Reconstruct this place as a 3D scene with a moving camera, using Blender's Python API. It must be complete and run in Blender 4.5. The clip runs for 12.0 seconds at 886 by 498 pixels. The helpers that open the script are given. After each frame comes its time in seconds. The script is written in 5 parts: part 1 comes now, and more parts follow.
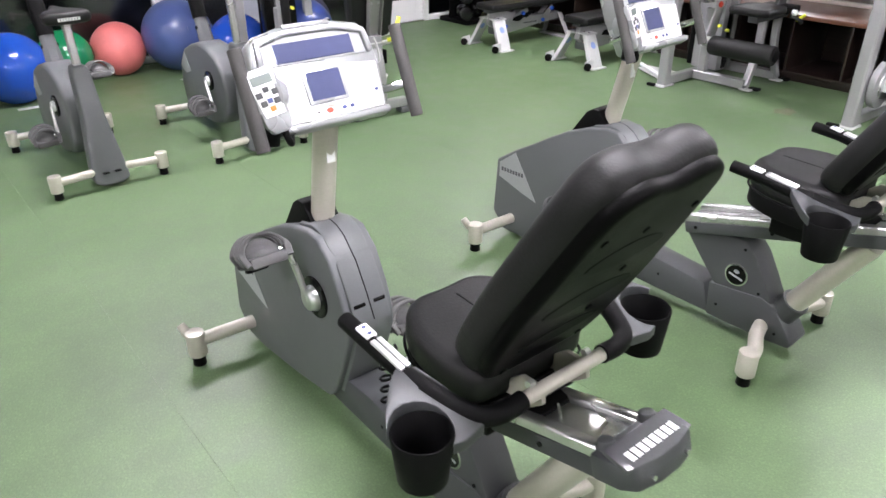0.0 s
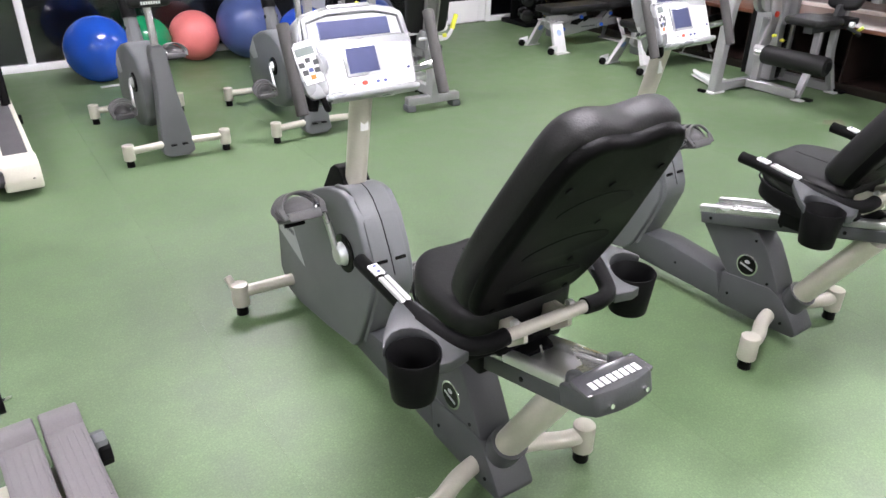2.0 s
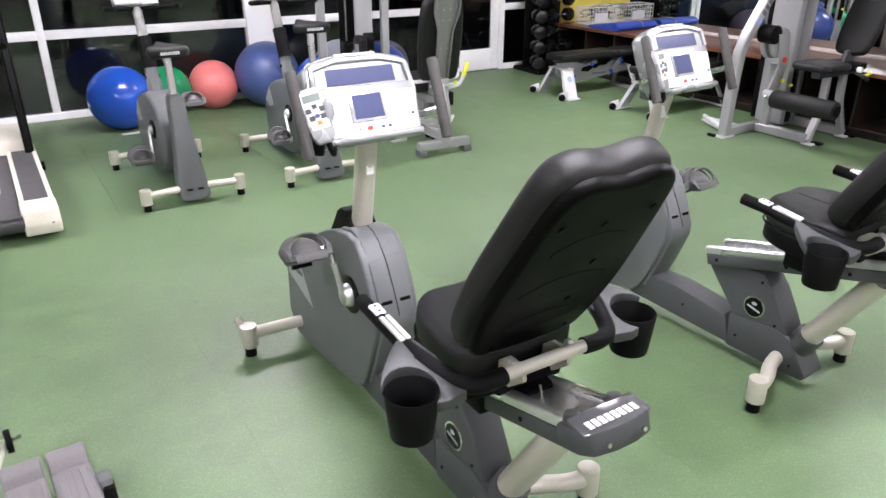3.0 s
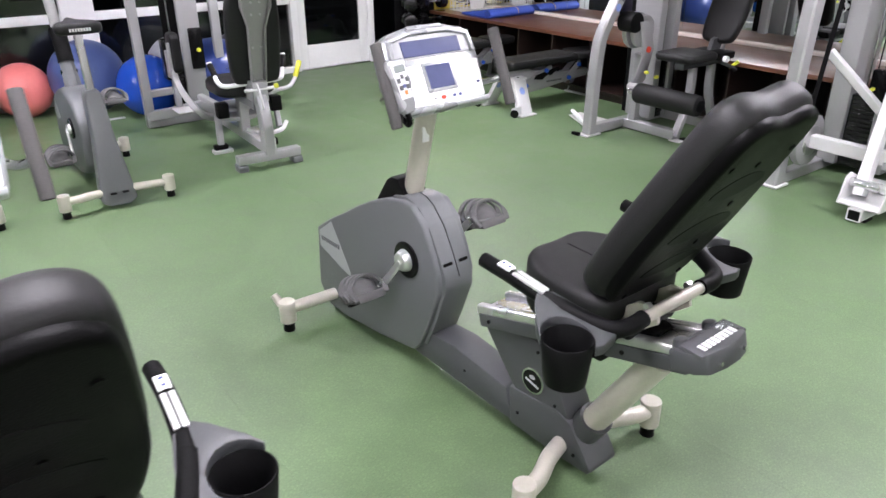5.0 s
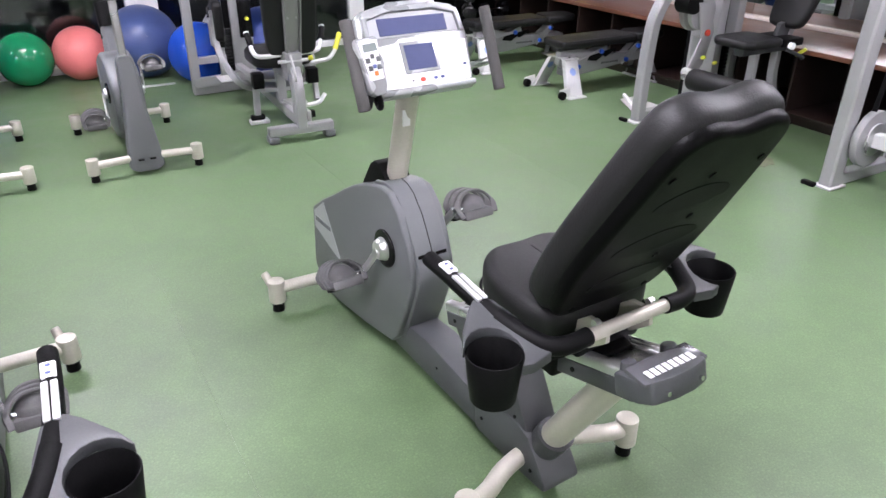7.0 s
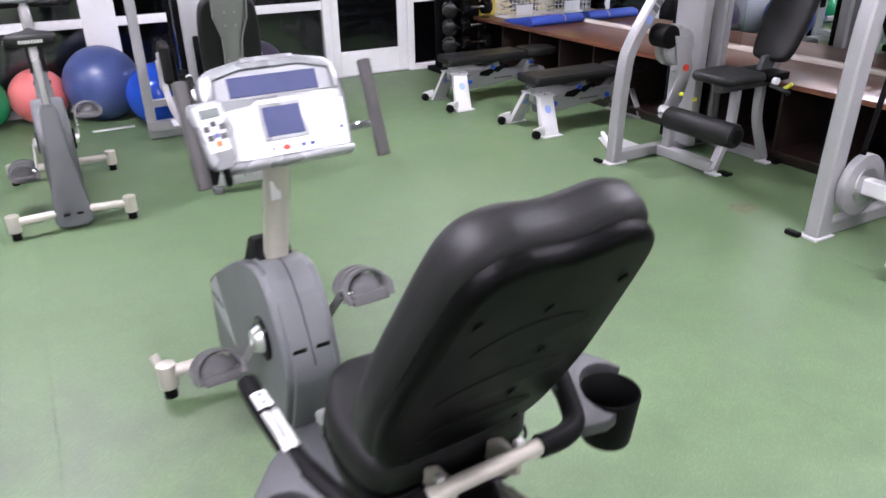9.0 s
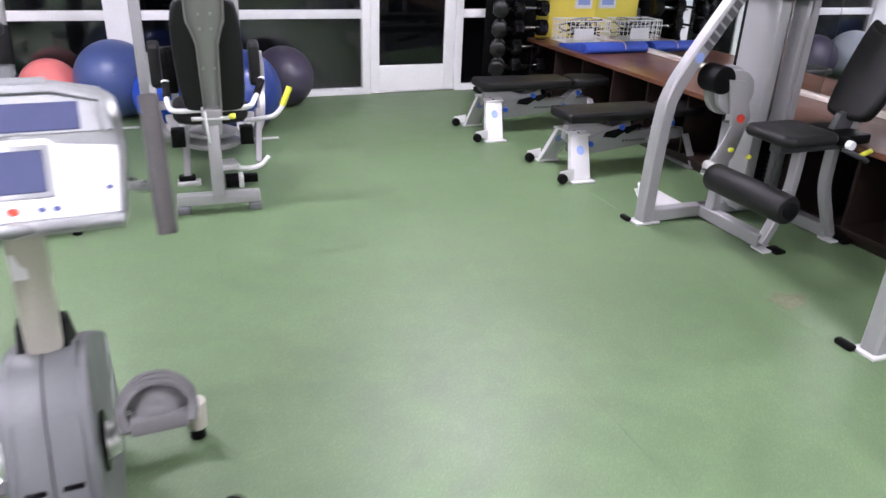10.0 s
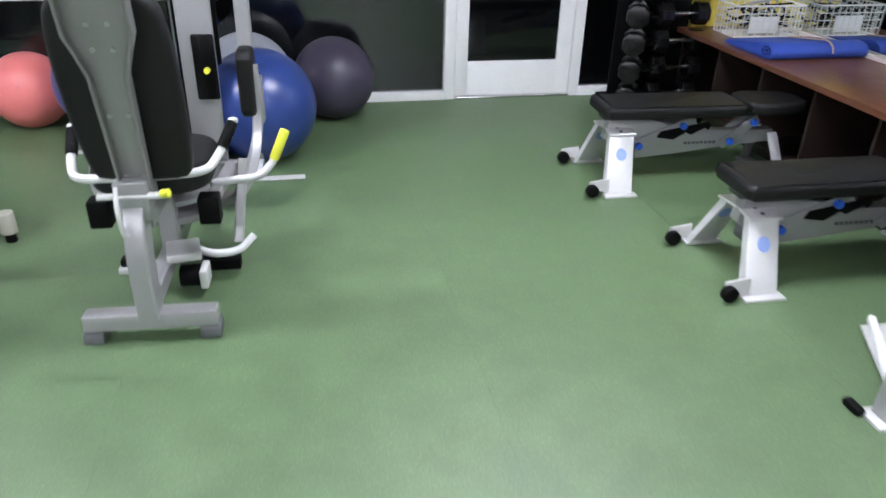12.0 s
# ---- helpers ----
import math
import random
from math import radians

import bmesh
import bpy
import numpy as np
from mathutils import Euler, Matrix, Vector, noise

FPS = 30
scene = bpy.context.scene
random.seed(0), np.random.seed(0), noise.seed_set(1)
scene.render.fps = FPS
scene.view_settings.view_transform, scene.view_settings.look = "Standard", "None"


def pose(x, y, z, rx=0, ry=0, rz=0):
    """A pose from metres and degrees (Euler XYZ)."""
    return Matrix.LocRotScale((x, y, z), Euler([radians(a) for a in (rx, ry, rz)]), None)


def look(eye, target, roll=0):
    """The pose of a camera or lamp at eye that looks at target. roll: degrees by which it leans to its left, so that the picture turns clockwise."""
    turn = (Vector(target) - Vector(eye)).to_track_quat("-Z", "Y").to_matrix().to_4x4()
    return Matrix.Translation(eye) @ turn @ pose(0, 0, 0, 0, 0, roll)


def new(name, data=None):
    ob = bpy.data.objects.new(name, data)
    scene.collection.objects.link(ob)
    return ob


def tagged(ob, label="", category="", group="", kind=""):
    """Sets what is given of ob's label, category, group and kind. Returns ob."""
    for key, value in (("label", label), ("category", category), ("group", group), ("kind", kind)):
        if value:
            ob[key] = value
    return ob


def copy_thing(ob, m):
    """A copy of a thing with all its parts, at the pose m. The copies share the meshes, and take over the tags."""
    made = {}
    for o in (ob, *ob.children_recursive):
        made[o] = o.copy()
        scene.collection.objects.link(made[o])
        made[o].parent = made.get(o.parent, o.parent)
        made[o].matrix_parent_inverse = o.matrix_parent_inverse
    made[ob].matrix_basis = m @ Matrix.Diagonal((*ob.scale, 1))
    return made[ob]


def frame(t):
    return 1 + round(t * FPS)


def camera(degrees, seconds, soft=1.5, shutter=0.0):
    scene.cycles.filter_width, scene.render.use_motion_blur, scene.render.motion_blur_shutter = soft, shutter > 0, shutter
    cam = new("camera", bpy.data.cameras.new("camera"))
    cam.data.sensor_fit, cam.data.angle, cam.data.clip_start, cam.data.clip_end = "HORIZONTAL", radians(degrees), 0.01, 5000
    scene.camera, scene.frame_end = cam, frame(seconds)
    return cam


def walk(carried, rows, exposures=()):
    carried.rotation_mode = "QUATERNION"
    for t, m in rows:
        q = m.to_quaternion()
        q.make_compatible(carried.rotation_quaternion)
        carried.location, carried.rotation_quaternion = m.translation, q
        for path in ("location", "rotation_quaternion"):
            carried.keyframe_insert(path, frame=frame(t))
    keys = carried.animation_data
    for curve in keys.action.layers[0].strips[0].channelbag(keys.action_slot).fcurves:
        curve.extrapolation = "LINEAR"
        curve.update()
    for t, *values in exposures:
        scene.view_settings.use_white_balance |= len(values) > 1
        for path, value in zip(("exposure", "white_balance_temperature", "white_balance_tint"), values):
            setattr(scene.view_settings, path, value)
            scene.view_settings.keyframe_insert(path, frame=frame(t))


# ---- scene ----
cam = camera(63.3, 12.0, 1.5, 0.4)
PATH = [
    (0, (-0.082, -0.181, 1.702), (1.028, 1.193, 0.763), -0.3),
    (0.5, (-0.098, -0.362, 1.699), (0.971, 1.055, 0.777), 1.7),
    (1, (-0.115, -0.432, 1.697), (0.915, 1.016, 0.779), 1.2),
    (1.5, (-0.116, -0.447, 1.692), (0.897, 1.014, 0.777), 1.1),
    (2, (-0.13, -0.467, 1.692), (0.854, 1.006, 0.764), 0.9),
    (2.5, (-0.143, -0.5, 1.7), (0.837, 1.034, 0.87), 1.1),
    (3, (-0.111, -0.519, 1.696), (0.862, 1.026, 0.879), 0.2),
    (3.5, (0.103, -0.505, 1.713), (1.263, 0.908, 0.901), 1.2),
    (5.5, (1.131, -0.354, 1.666), (2.199, 1.093, 0.791), -0.1),
    (6, (1.22, -0.383, 1.664), (2.283, 1.057, 0.77), 1.6),
    (6.5, (1.286, -0.416, 1.67), (2.251, 1.079, 0.757), 1.0),
    (8.5, (1.57, -0.485, 1.666), (2.422, 1.088, 0.772), -0.4),
    (9, (1.881, -0.28, 1.672), (2.752, 1.304, 0.816), -0.9),
    (9.5, (2.286, -0.129, 1.646), (3.06, 1.516, 0.813), 2.4),
    (10, (2.699, 0.122, 1.617), (3.378, 1.811, 0.79), 2.3),
    (10.5, (3.045, 0.422, 1.589), (3.627, 2.148, 0.761), 3.0),
    (11, (3.318, 0.849, 1.566), (3.613, 2.623, 0.691), 3.4),
    (11.5, (3.442, 1.378, 1.56), (3.825, 3.108, 0.634), 1.8),
    (12, (3.529, 1.963, 1.562), (3.891, 3.691, 0.622), 1.5),
]
walk(cam, [(t, look(eye, target, roll)) for t, eye, target, roll in PATH], [(0, 0.05, 6300, 19), (3.5, 0.05, 6300, 20), (5.5, 0.02, 6200, 21), (9.5, 0.08, 6050, 25), (10.5, 0.04, 6100, 24), (12, -0.1, 5900, 14)])

# ---- world and light ----
world = bpy.data.worlds.new("night")
scene.world = world
world.use_nodes = True
world.node_tree.nodes["Background"].inputs[0].default_value = (0.010, 0.012, 0.016, 1)
world.node_tree.nodes["Background"].inputs[1].default_value = 0.6

ROOM_L, ROOM_R, ROOM_B, ROOM_F, ROOM_H = -4.2, 7.015, -4.4, 7.21, 2.75
LAMP_POWER = 62.0


# ---- materials ----
def mat(name, color, rough=0.5, metal=0.0, scale=40.0, vary=0.12, bump=0.0, spec=0.5, coarse=3.0, coat=0.0, random=0.0):
    """Base colour broken up by fine grain and coarse wear, with roughness variation and optional relief."""
    m = bpy.data.materials.new(name)
    m.use_nodes = True
    nt = m.node_tree
    b = nt.nodes["Principled BSDF"]
    tc = nt.nodes.new("ShaderNodeTexCoord")
    n1 = nt.nodes.new("ShaderNodeTexNoise")
    n1.inputs["Scale"].default_value, n1.inputs["Detail"].default_value = scale, 4
    n2 = nt.nodes.new("ShaderNodeTexNoise")
    n2.inputs["Scale"].default_value, n2.inputs["Detail"].default_value = coarse, 3
    nt.links.new(tc.outputs["Object"], n1.inputs["Vector"])
    nt.links.new(tc.outputs["Object"], n2.inputs["Vector"])
    add = nt.nodes.new("ShaderNodeMath")
    add.operation = "ADD"
    nt.links.new(n1.outputs["Fac"], add.inputs[0])
    nt.links.new(n2.outputs["Fac"], add.inputs[1])
    r = nt.nodes.new("ShaderNodeMapRange")
    r.inputs["From Min"].default_value, r.inputs["From Max"].default_value = 0.6, 1.4
    r.inputs["To Min"].default_value, r.inputs["To Max"].default_value = 1 - vary, 1 + vary
    nt.links.new(add.outputs[0], r.inputs["Value"])
    mul = nt.nodes.new("ShaderNodeMix")
    mul.data_type, mul.blend_type = "RGBA", "MULTIPLY"
    mul.inputs[0].default_value = 1.0
    mul.inputs[6].default_value = (*color, 1)
    nt.links.new(r.outputs[0], mul.inputs[7])
    nt.links.new(mul.outputs[2], b.inputs["Base Color"])
    rr = nt.nodes.new("ShaderNodeMapRange")
    rr.inputs["From Min"].default_value, rr.inputs["From Max"].default_value = 0.3, 0.7
    rr.inputs["To Min"].default_value, rr.inputs["To Max"].default_value = max(0.02, rough * 0.85), min(1, rough * 1.15)
    nt.links.new(n2.outputs["Fac"], rr.inputs["Value"])
    nt.links.new(rr.outputs[0], b.inputs["Roughness"])
    b.inputs["Metallic"].default_value = metal
    b.inputs["Specular IOR Level"].default_value = spec
    b.inputs["Coat Weight"].default_value = coat
    b.inputs["Coat Roughness"].default_value = 0.15
    if bump:
        bp = nt.nodes.new("ShaderNodeBump")
        bp.inputs["Strength"].default_value, bp.inputs["Distance"].default_value = bump, 0.002
        nt.links.new(n1.outputs["Fac"], bp.inputs["Height"])
        nt.links.new(bp.outputs[0], b.inputs["Normal"])
    return m


def rubber_floor():
    """Green recycled-rubber flooring: fine granules, scuffs and broad worn patches."""
    m = bpy.data.materials.new("green_rubber")
    m.use_nodes = True
    nt = m.node_tree
    b = nt.nodes["Principled BSDF"]
    tc = nt.nodes.new("ShaderNodeTexCoord")
    broad = nt.nodes.new("ShaderNodeTexNoise")
    broad.inputs["Scale"].default_value, broad.inputs["Detail"].default_value = 0.9, 5
    grain = nt.nodes.new("ShaderNodeTexNoise")
    grain.inputs["Scale"].default_value, grain.inputs["Detail"].default_value = 160, 3
    fleck = nt.nodes.new("ShaderNodeTexVoronoi")
    fleck.inputs["Scale"].default_value = 70
    mid = nt.nodes.new("ShaderNodeTexNoise")
    mid.inputs["Scale"].default_value, mid.inputs["Detail"].default_value = 6, 6
    for n in (broad, grain, fleck, mid):
        nt.links.new(tc.outputs["Object"], n.inputs["Vector"])
    ramp = nt.nodes.new("ShaderNodeValToRGB")
    ramp.color_ramp.elements[0].position, ramp.color_ramp.elements[0].color = 0.3, (0.090, 0.150, 0.066, 1)
    ramp.color_ramp.elements[1].position, ramp.color_ramp.elements[1].color = 0.72, (0.119, 0.186, 0.089, 1)
    nt.links.new(broad.outputs["Fac"], ramp.inputs[0])
    last = ramp.outputs[0]
    for src, lo, hi, a, c in ((mid.outputs["Fac"], 0.3, 0.7, 0.84, 1.14), (grain.outputs["Fac"], 0.3, 0.7, 0.84, 1.16), (fleck.outputs["Distance"], 0.0, 0.5, 1.12, 0.94)):
        r = nt.nodes.new("ShaderNodeMapRange")
        r.inputs["From Min"].default_value, r.inputs["From Max"].default_value = lo, hi
        r.inputs["To Min"].default_value, r.inputs["To Max"].default_value = a, c
        nt.links.new(src, r.inputs["Value"])
        mx = nt.nodes.new("ShaderNodeMix")
        mx.data_type, mx.blend_type = "RGBA", "MULTIPLY"
        mx.inputs[0].default_value = 1.0
        nt.links.new(last, mx.inputs[6])
        nt.links.new(r.outputs[0], mx.inputs[7])
        last = mx.outputs[2]
    nt.links.new(last, b.inputs["Base Color"])
    rr = nt.nodes.new("ShaderNodeMapRange")
    rr.inputs["From Min"].default_value, rr.inputs["From Max"].default_value = 0.3, 0.7
    rr.inputs["To Min"].default_value, rr.inputs["To Max"].default_value = 0.42, 0.58
    nt.links.new(mid.outputs["Fac"], rr.inputs["Value"])
    nt.links.new(rr.outputs[0], b.inputs["Roughness"])
    b.inputs["Specular IOR Level"].default_value = 0.75
    bp = nt.nodes.new("ShaderNodeBump")
    bp.inputs["Strength"].default_value, bp.inputs["Distance"].default_value = 0.15, 0.0006
    nt.links.new(grain.outputs["Fac"], bp.inputs["Height"])
    nt.links.new(bp.outputs[0], b.inputs["Normal"])
    return m


def wood(name, color):
    m = mat(name, color, 0.34, 0, 14, 0.18, spec=0.5, coat=0.08)
    nt = m.node_tree
    b = nt.nodes["Principled BSDF"]
    old = b.inputs["Base Color"].links[0].from_socket
    tc = nt.nodes.new("ShaderNodeTexCoord")
    mp = nt.nodes.new("ShaderNodeMapping")
    mp.inputs["Scale"].default_value = (22, 1.2, 22)
    nt.links.new(tc.outputs["Object"], mp.inputs["Vector"])
    n = nt.nodes.new("ShaderNodeTexNoise")
    n.inputs["Scale"].default_value, n.inputs["Detail"].default_value = 2.5, 6
    nt.links.new(mp.outputs[0], n.inputs["Vector"])
    r = nt.nodes.new("ShaderNodeMapRange")
    r.inputs["From Min"].default_value, r.inputs["From Max"].default_value = 0.3, 0.7
    r.inputs["To Min"].default_value, r.inputs["To Max"].default_value = 0.7, 1.25
    nt.links.new(n.outputs["Fac"], r.inputs["Value"])
    mx = nt.nodes.new("ShaderNodeMix")
    mx.data_type, mx.blend_type = "RGBA", "MULTIPLY"
    mx.inputs[0].default_value = 1.0
    nt.links.new(old, mx.inputs[6])
    nt.links.new(r.outputs[0], mx.inputs[7])
    nt.links.new(mx.outputs[2], b.inputs["Base Color"])
    return m


def glow(name, color, strength):
    m = bpy.data.materials.new(name)
    m.use_nodes = True
    b = m.node_tree.nodes["Principled BSDF"]
    b.inputs["Base Color"].default_value = (0.8, 0.8, 0.8, 1)
    b.inputs["Emission Color"].default_value = (*color, 1)
    b.inputs["Emission Strength"].default_value = strength
    return m


def pane_glass():
    m = bpy.data.materials.new("window_glass")
    m.use_nodes = True
    b = m.node_tree.nodes["Principled BSDF"]
    b.inputs["Base Color"].default_value = (0.55, 0.56, 0.56, 1)
    b.inputs["Roughness"].default_value = 0.0
    b.inputs["Transmission Weight"].default_value = 1.0
    b.inputs["IOR"].default_value = 1.5
    return m


def mirror_glass():
    m = bpy.data.materials.new("mirror")
    m.use_nodes = True
    b = m.node_tree.nodes["Principled BSDF"]
    b.inputs["Base Color"].default_value = (0.82, 0.86, 0.85, 1)
    b.inputs["Metallic"].default_value = 1.0
    b.inputs["Roughness"].default_value = 0.01
    return m


FLOOR = rubber_floor()
CEIL = mat("ceiling_tile", (0.62, 0.62, 0.61), 0.9, 0, 120, 0.06, 0.4)
WALL = mat("wall_paint", (0.24, 0.23, 0.21), 0.8, 0, 60, 0.05, 0.1)
YELLOW = mat("yellow_paint", (0.80, 0.66, 0.09), 0.6, 0, 60, 0.06, 0.1)
WHITE = mat("white_frame_paint", (0.85, 0.85, 0.85), 0.4, 0, 50, 0.04)
GLASS, MIRROR = pane_glass(), mirror_glass()
LAMP = glow("fluorescent_diffuser", (1.0, 0.975, 0.985), LAMP_POWER)
GREY = mat("grey_plastic_shroud", (0.104, 0.110, 0.114), 0.46, 0, 260, 0.10, 0.25)
GREY_D = mat("dark_grey_plastic", (0.048, 0.051, 0.054), 0.5, 0, 220, 0.10, 0.25)
GREY_L = mat("light_grey_decal", (0.34, 0.35, 0.36), 0.4, 0, 80, 0.05)
BEIGE = mat("champagne_metal_paint", (0.52, 0.495, 0.43), 0.38, 0.25, 120, 0.06, 0.05)
CREAM = mat("cream_plastic", (0.66, 0.63, 0.54), 0.45, 0, 90, 0.06)
BLACK = mat("black_rubber", (0.0035, 0.0035, 0.0037), 0.55, 0, 150, 0.2, 0.3, spec=0.10)
BLACK_G = mat("black_gloss_plastic", (0.003, 0.003, 0.0032), 0.22, 0, 90, 0.2, spec=0.16)
VINYL = mat("black_vinyl", (0.0085, 0.0085, 0.0088), 0.52, 0, 190, 0.15, 0.35, spec=0.28)
FOAM = mat("grey_foam_grip", (0.060, 0.058, 0.056), 0.85, 0, 300, 0.2, 0.6)
STRAP = mat("grey_pedal_plastic", (0.080, 0.079, 0.080), 0.6, 0, 160, 0.15, 0.4)
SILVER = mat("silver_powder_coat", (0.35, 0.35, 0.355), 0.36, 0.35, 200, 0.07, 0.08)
# the silver coat again, with shade put into its colour
SILVER_SHADED = mat("silver_powder_coat_shaded", (0.25, 0.25, 0.245), 0.36, 0.35, 200, 0.07, 0.08)
SHELL = mat("black_textured_shell", (0.002, 0.002, 0.0021), 0.40, 0, 260, 0.2, 0.4, spec=0.06)
SILVER_L = mat("pale_silver_paint", (0.62, 0.62, 0.62), 0.36, 0.2, 160, 0.05)
TAIL = mat("glossy_grey_plate", (0.085, 0.086, 0.092), 0.22, 0, 120, 0.08, spec=0.6, coat=0.6)
CHROME = mat("chrome", (0.75, 0.75, 0.75), 0.12, 1.0, 60, 0.05)
RAIL = mat("aluminium_rail", (0.66, 0.66, 0.66), 0.28, 0.9, 180, 0.07)
PANEL = mat("white_console_panel", (0.74, 0.74, 0.75), 0.3, 0, 40, 0.03)
PANEL_S = mat("silver_console_shell", (0.36, 0.37, 0.38), 0.30, 0.4, 80, 0.06)
LCD = mat("blue_grey_display", (0.075, 0.085, 0.165), 0.12, 0, 20, 0.1)
LCD_G = mat("grey_display", (0.20, 0.23, 0.22), 0.2, 0, 20, 0.1)
RED = mat("red_button", (0.62, 0.06, 0.03), 0.4, 0, 40, 0.05)
ORANGE = mat("orange_button", (0.80, 0.20, 0.03), 0.4, 0, 40, 0.05)
BLUE_B = mat("blue_button", (0.06, 0.08, 0.22), 0.4, 0, 40, 0.05)
BLUE_K = mat("bright_blue_plastic", (0.03, 0.12, 0.62), 0.4, 0, 40, 0.08)
LOGO = mat("pale_blue_decal", (0.28, 0.38, 0.72), 0.4, 0, 40, 0.05)
PRINT = mat("white_print", (0.78, 0.78, 0.78), 0.5, 0, 40, 0.03)
PRINT_D = mat("dark_print", (0.09, 0.09, 0.10), 0.5, 0, 40, 0.03)
YEL_K = mat("yellow_plastic", (0.72, 0.72, 0.05), 0.4, 0, 60, 0.06)
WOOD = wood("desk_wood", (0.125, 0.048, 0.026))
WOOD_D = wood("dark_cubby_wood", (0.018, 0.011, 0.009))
TRIM = mat("pale_trim", (0.78, 0.70, 0.64), 0.35, 0, 40, 0.04)
MAT_B = mat("blue_foam_mat", (0.025, 0.065, 0.36), 0.6, 0, 120, 0.12, 0.4)
BAND = mat("tan_rubber_band", (0.45, 0.30, 0.20), 0.6, 0, 60, 0.05)
BASKET = mat("white_plastic_wire", (0.74, 0.74, 0.72), 0.45, 0, 60, 0.04)
IRON = mat("black_rubber_dumbbell", (0.004, 0.004, 0.0043), 0.24, 0, 90, 0.2, 0.2)
BELT = mat("treadmill_belt", (0.060, 0.058, 0.062), 0.7, 0, 400, 0.15, 0.5)
TRAY = mat("grey_step_tread", (0.16, 0.15, 0.155), 0.65, 0, 200, 0.1, 0.4)
STAIN = mat("worn_floor_patch", (0.15, 0.16, 0.10), 0.6, 0, 30, 0.3)
ASPHALT = mat("outside_asphalt", (0.04, 0.04, 0.04), 0.9, 0, 40, 0.2)
GRIP_P = mat("steel_sensor_plate", (0.78, 0.78, 0.78), 0.3, 0.6, 100, 0.04)


# ---- building helpers ----
def finish(bm, name, material, smooth=35):
    me = bpy.data.meshes.new(name)
    bmesh.ops.recalc_face_normals(bm, faces=bm.faces)
    soft = "vinyl" in material.name or "shell" in material.name
    areas = {f: f.calc_area() for f in bm.faces}
    for f in bm.faces:
        beside = [areas[g] for e in f.edges for g in e.link_faces if g is not f]
        f.smooth = soft or not beside or areas[f] < 4 * max(beside)
    bm.to_mesh(me)
    bm.free()
    me.set_sharp_from_angle(angle=radians(smooth))
    me.materials.append(material)
    return me


def part(name, bm, material, parent=None, label="", smooth=35):
    ob = new(name, finish(bm, name, material, smooth))
    ob.parent = parent
    return tagged(ob, label)


def thing(name, m, label, category, group="", kind=""):
    ob = new(name)
    ob.empty_display_size = 0.1
    ob.matrix_basis = m
    return tagged(ob, label, category, group, kind)


def solid(name, bm, material, m, label, category, group="", kind="", smooth=35):
    ob = new(name, finish(bm, name, material, smooth))
    ob.matrix_basis = m
    return tagged(ob, label, category, group, kind)


def bevel(bm, width, seg=2):
    if width > 0:
        edges = [e for e in bm.edges if len(e.link_faces) == 2 and e.calc_face_angle(0) > 0.5]
        bmesh.ops.bevel(bm, geom=edges, offset=width, segments=seg, profile=0.5, affect="EDGES", clamp_overlap=True)
    return bm


def box(x0, x1, y0, y1, z0, z1, b=0.0, seg=2, m=None, bm=None):
    q = bmesh.new()
    bmesh.ops.create_cube(q, size=1)
    bmesh.ops.transform(q, matrix=Matrix.LocRotScale(((x0 + x1) / 2, (y0 + y1) / 2, (z0 + z1) / 2), None, (x1 - x0, y1 - y0, z1 - z0)), verts=q.verts)
    bevel(q, b, seg)
    if m is not None:
        bmesh.ops.transform(q, matrix=m, verts=q.verts)
    return merge(bm, q)


def merge(bm, q):
    if bm is None:
        return q
    me = bpy.data.meshes.new("tmp")
    q.to_mesh(me)
    q.free()
    bm.from_mesh(me)
    bpy.data.meshes.remove(me)
    return bm


def prism(outline, lo, hi, axis="x", b=0.0, seg=2, m=None, bm=None, taper=None):
    """An outline in the other two axes, extruded along axis from lo to hi."""
    q = bmesh.new()
    order = {"x": lambda a, c, d: (d, a, c), "y": lambda a, c, d: (a, d, c), "z": lambda a, c, d: (a, c, d)}[axis]
    n = len(outline)
    va = [q.verts.new(order(a, c, lo)) for a, c in outline]
    vb = [q.verts.new(order(a, c, hi)) for a, c in outline]
    q.faces.new(va)
    q.faces.new(vb[::-1])
    for i in range(n):
        q.faces.new((va[i], va[(i + 1) % n], vb[(i + 1) % n], vb[i]))
    bmesh.ops.recalc_face_normals(q, faces=q.faces)
    bevel(q, b, seg)
    if m is not None:
        bmesh.ops.transform(q, matrix=m, verts=q.verts)
    return merge(bm, q)


def cyl(p, q_, r0, r1=None, seg=16, b=0.0, bm=None):
    p, q_ = Vector(p), Vector(q_)
    d = q_ - p
    q = bmesh.new()
    bmesh.ops.create_cone(q, cap_ends=True, segments=seg, radius1=r0, radius2=r0 if r1 is None else r1, depth=d.length)
    bevel_edges = [e for e in q.edges if len(e.link_faces) == 2 and e.calc_face_angle(0) > 1.0]
    if b:
        bmesh.ops.bevel(q, geom=bevel_edges, offset=b, segments=2, profile=0.5, affect="EDGES", clamp_overlap=True)
    bmesh.ops.transform(q, matrix=Matrix.Translation((p + q_) / 2) @ d.to_track_quat("Z", "Y").to_matrix().to_4x4(), verts=q.verts)
    return merge(bm, q)


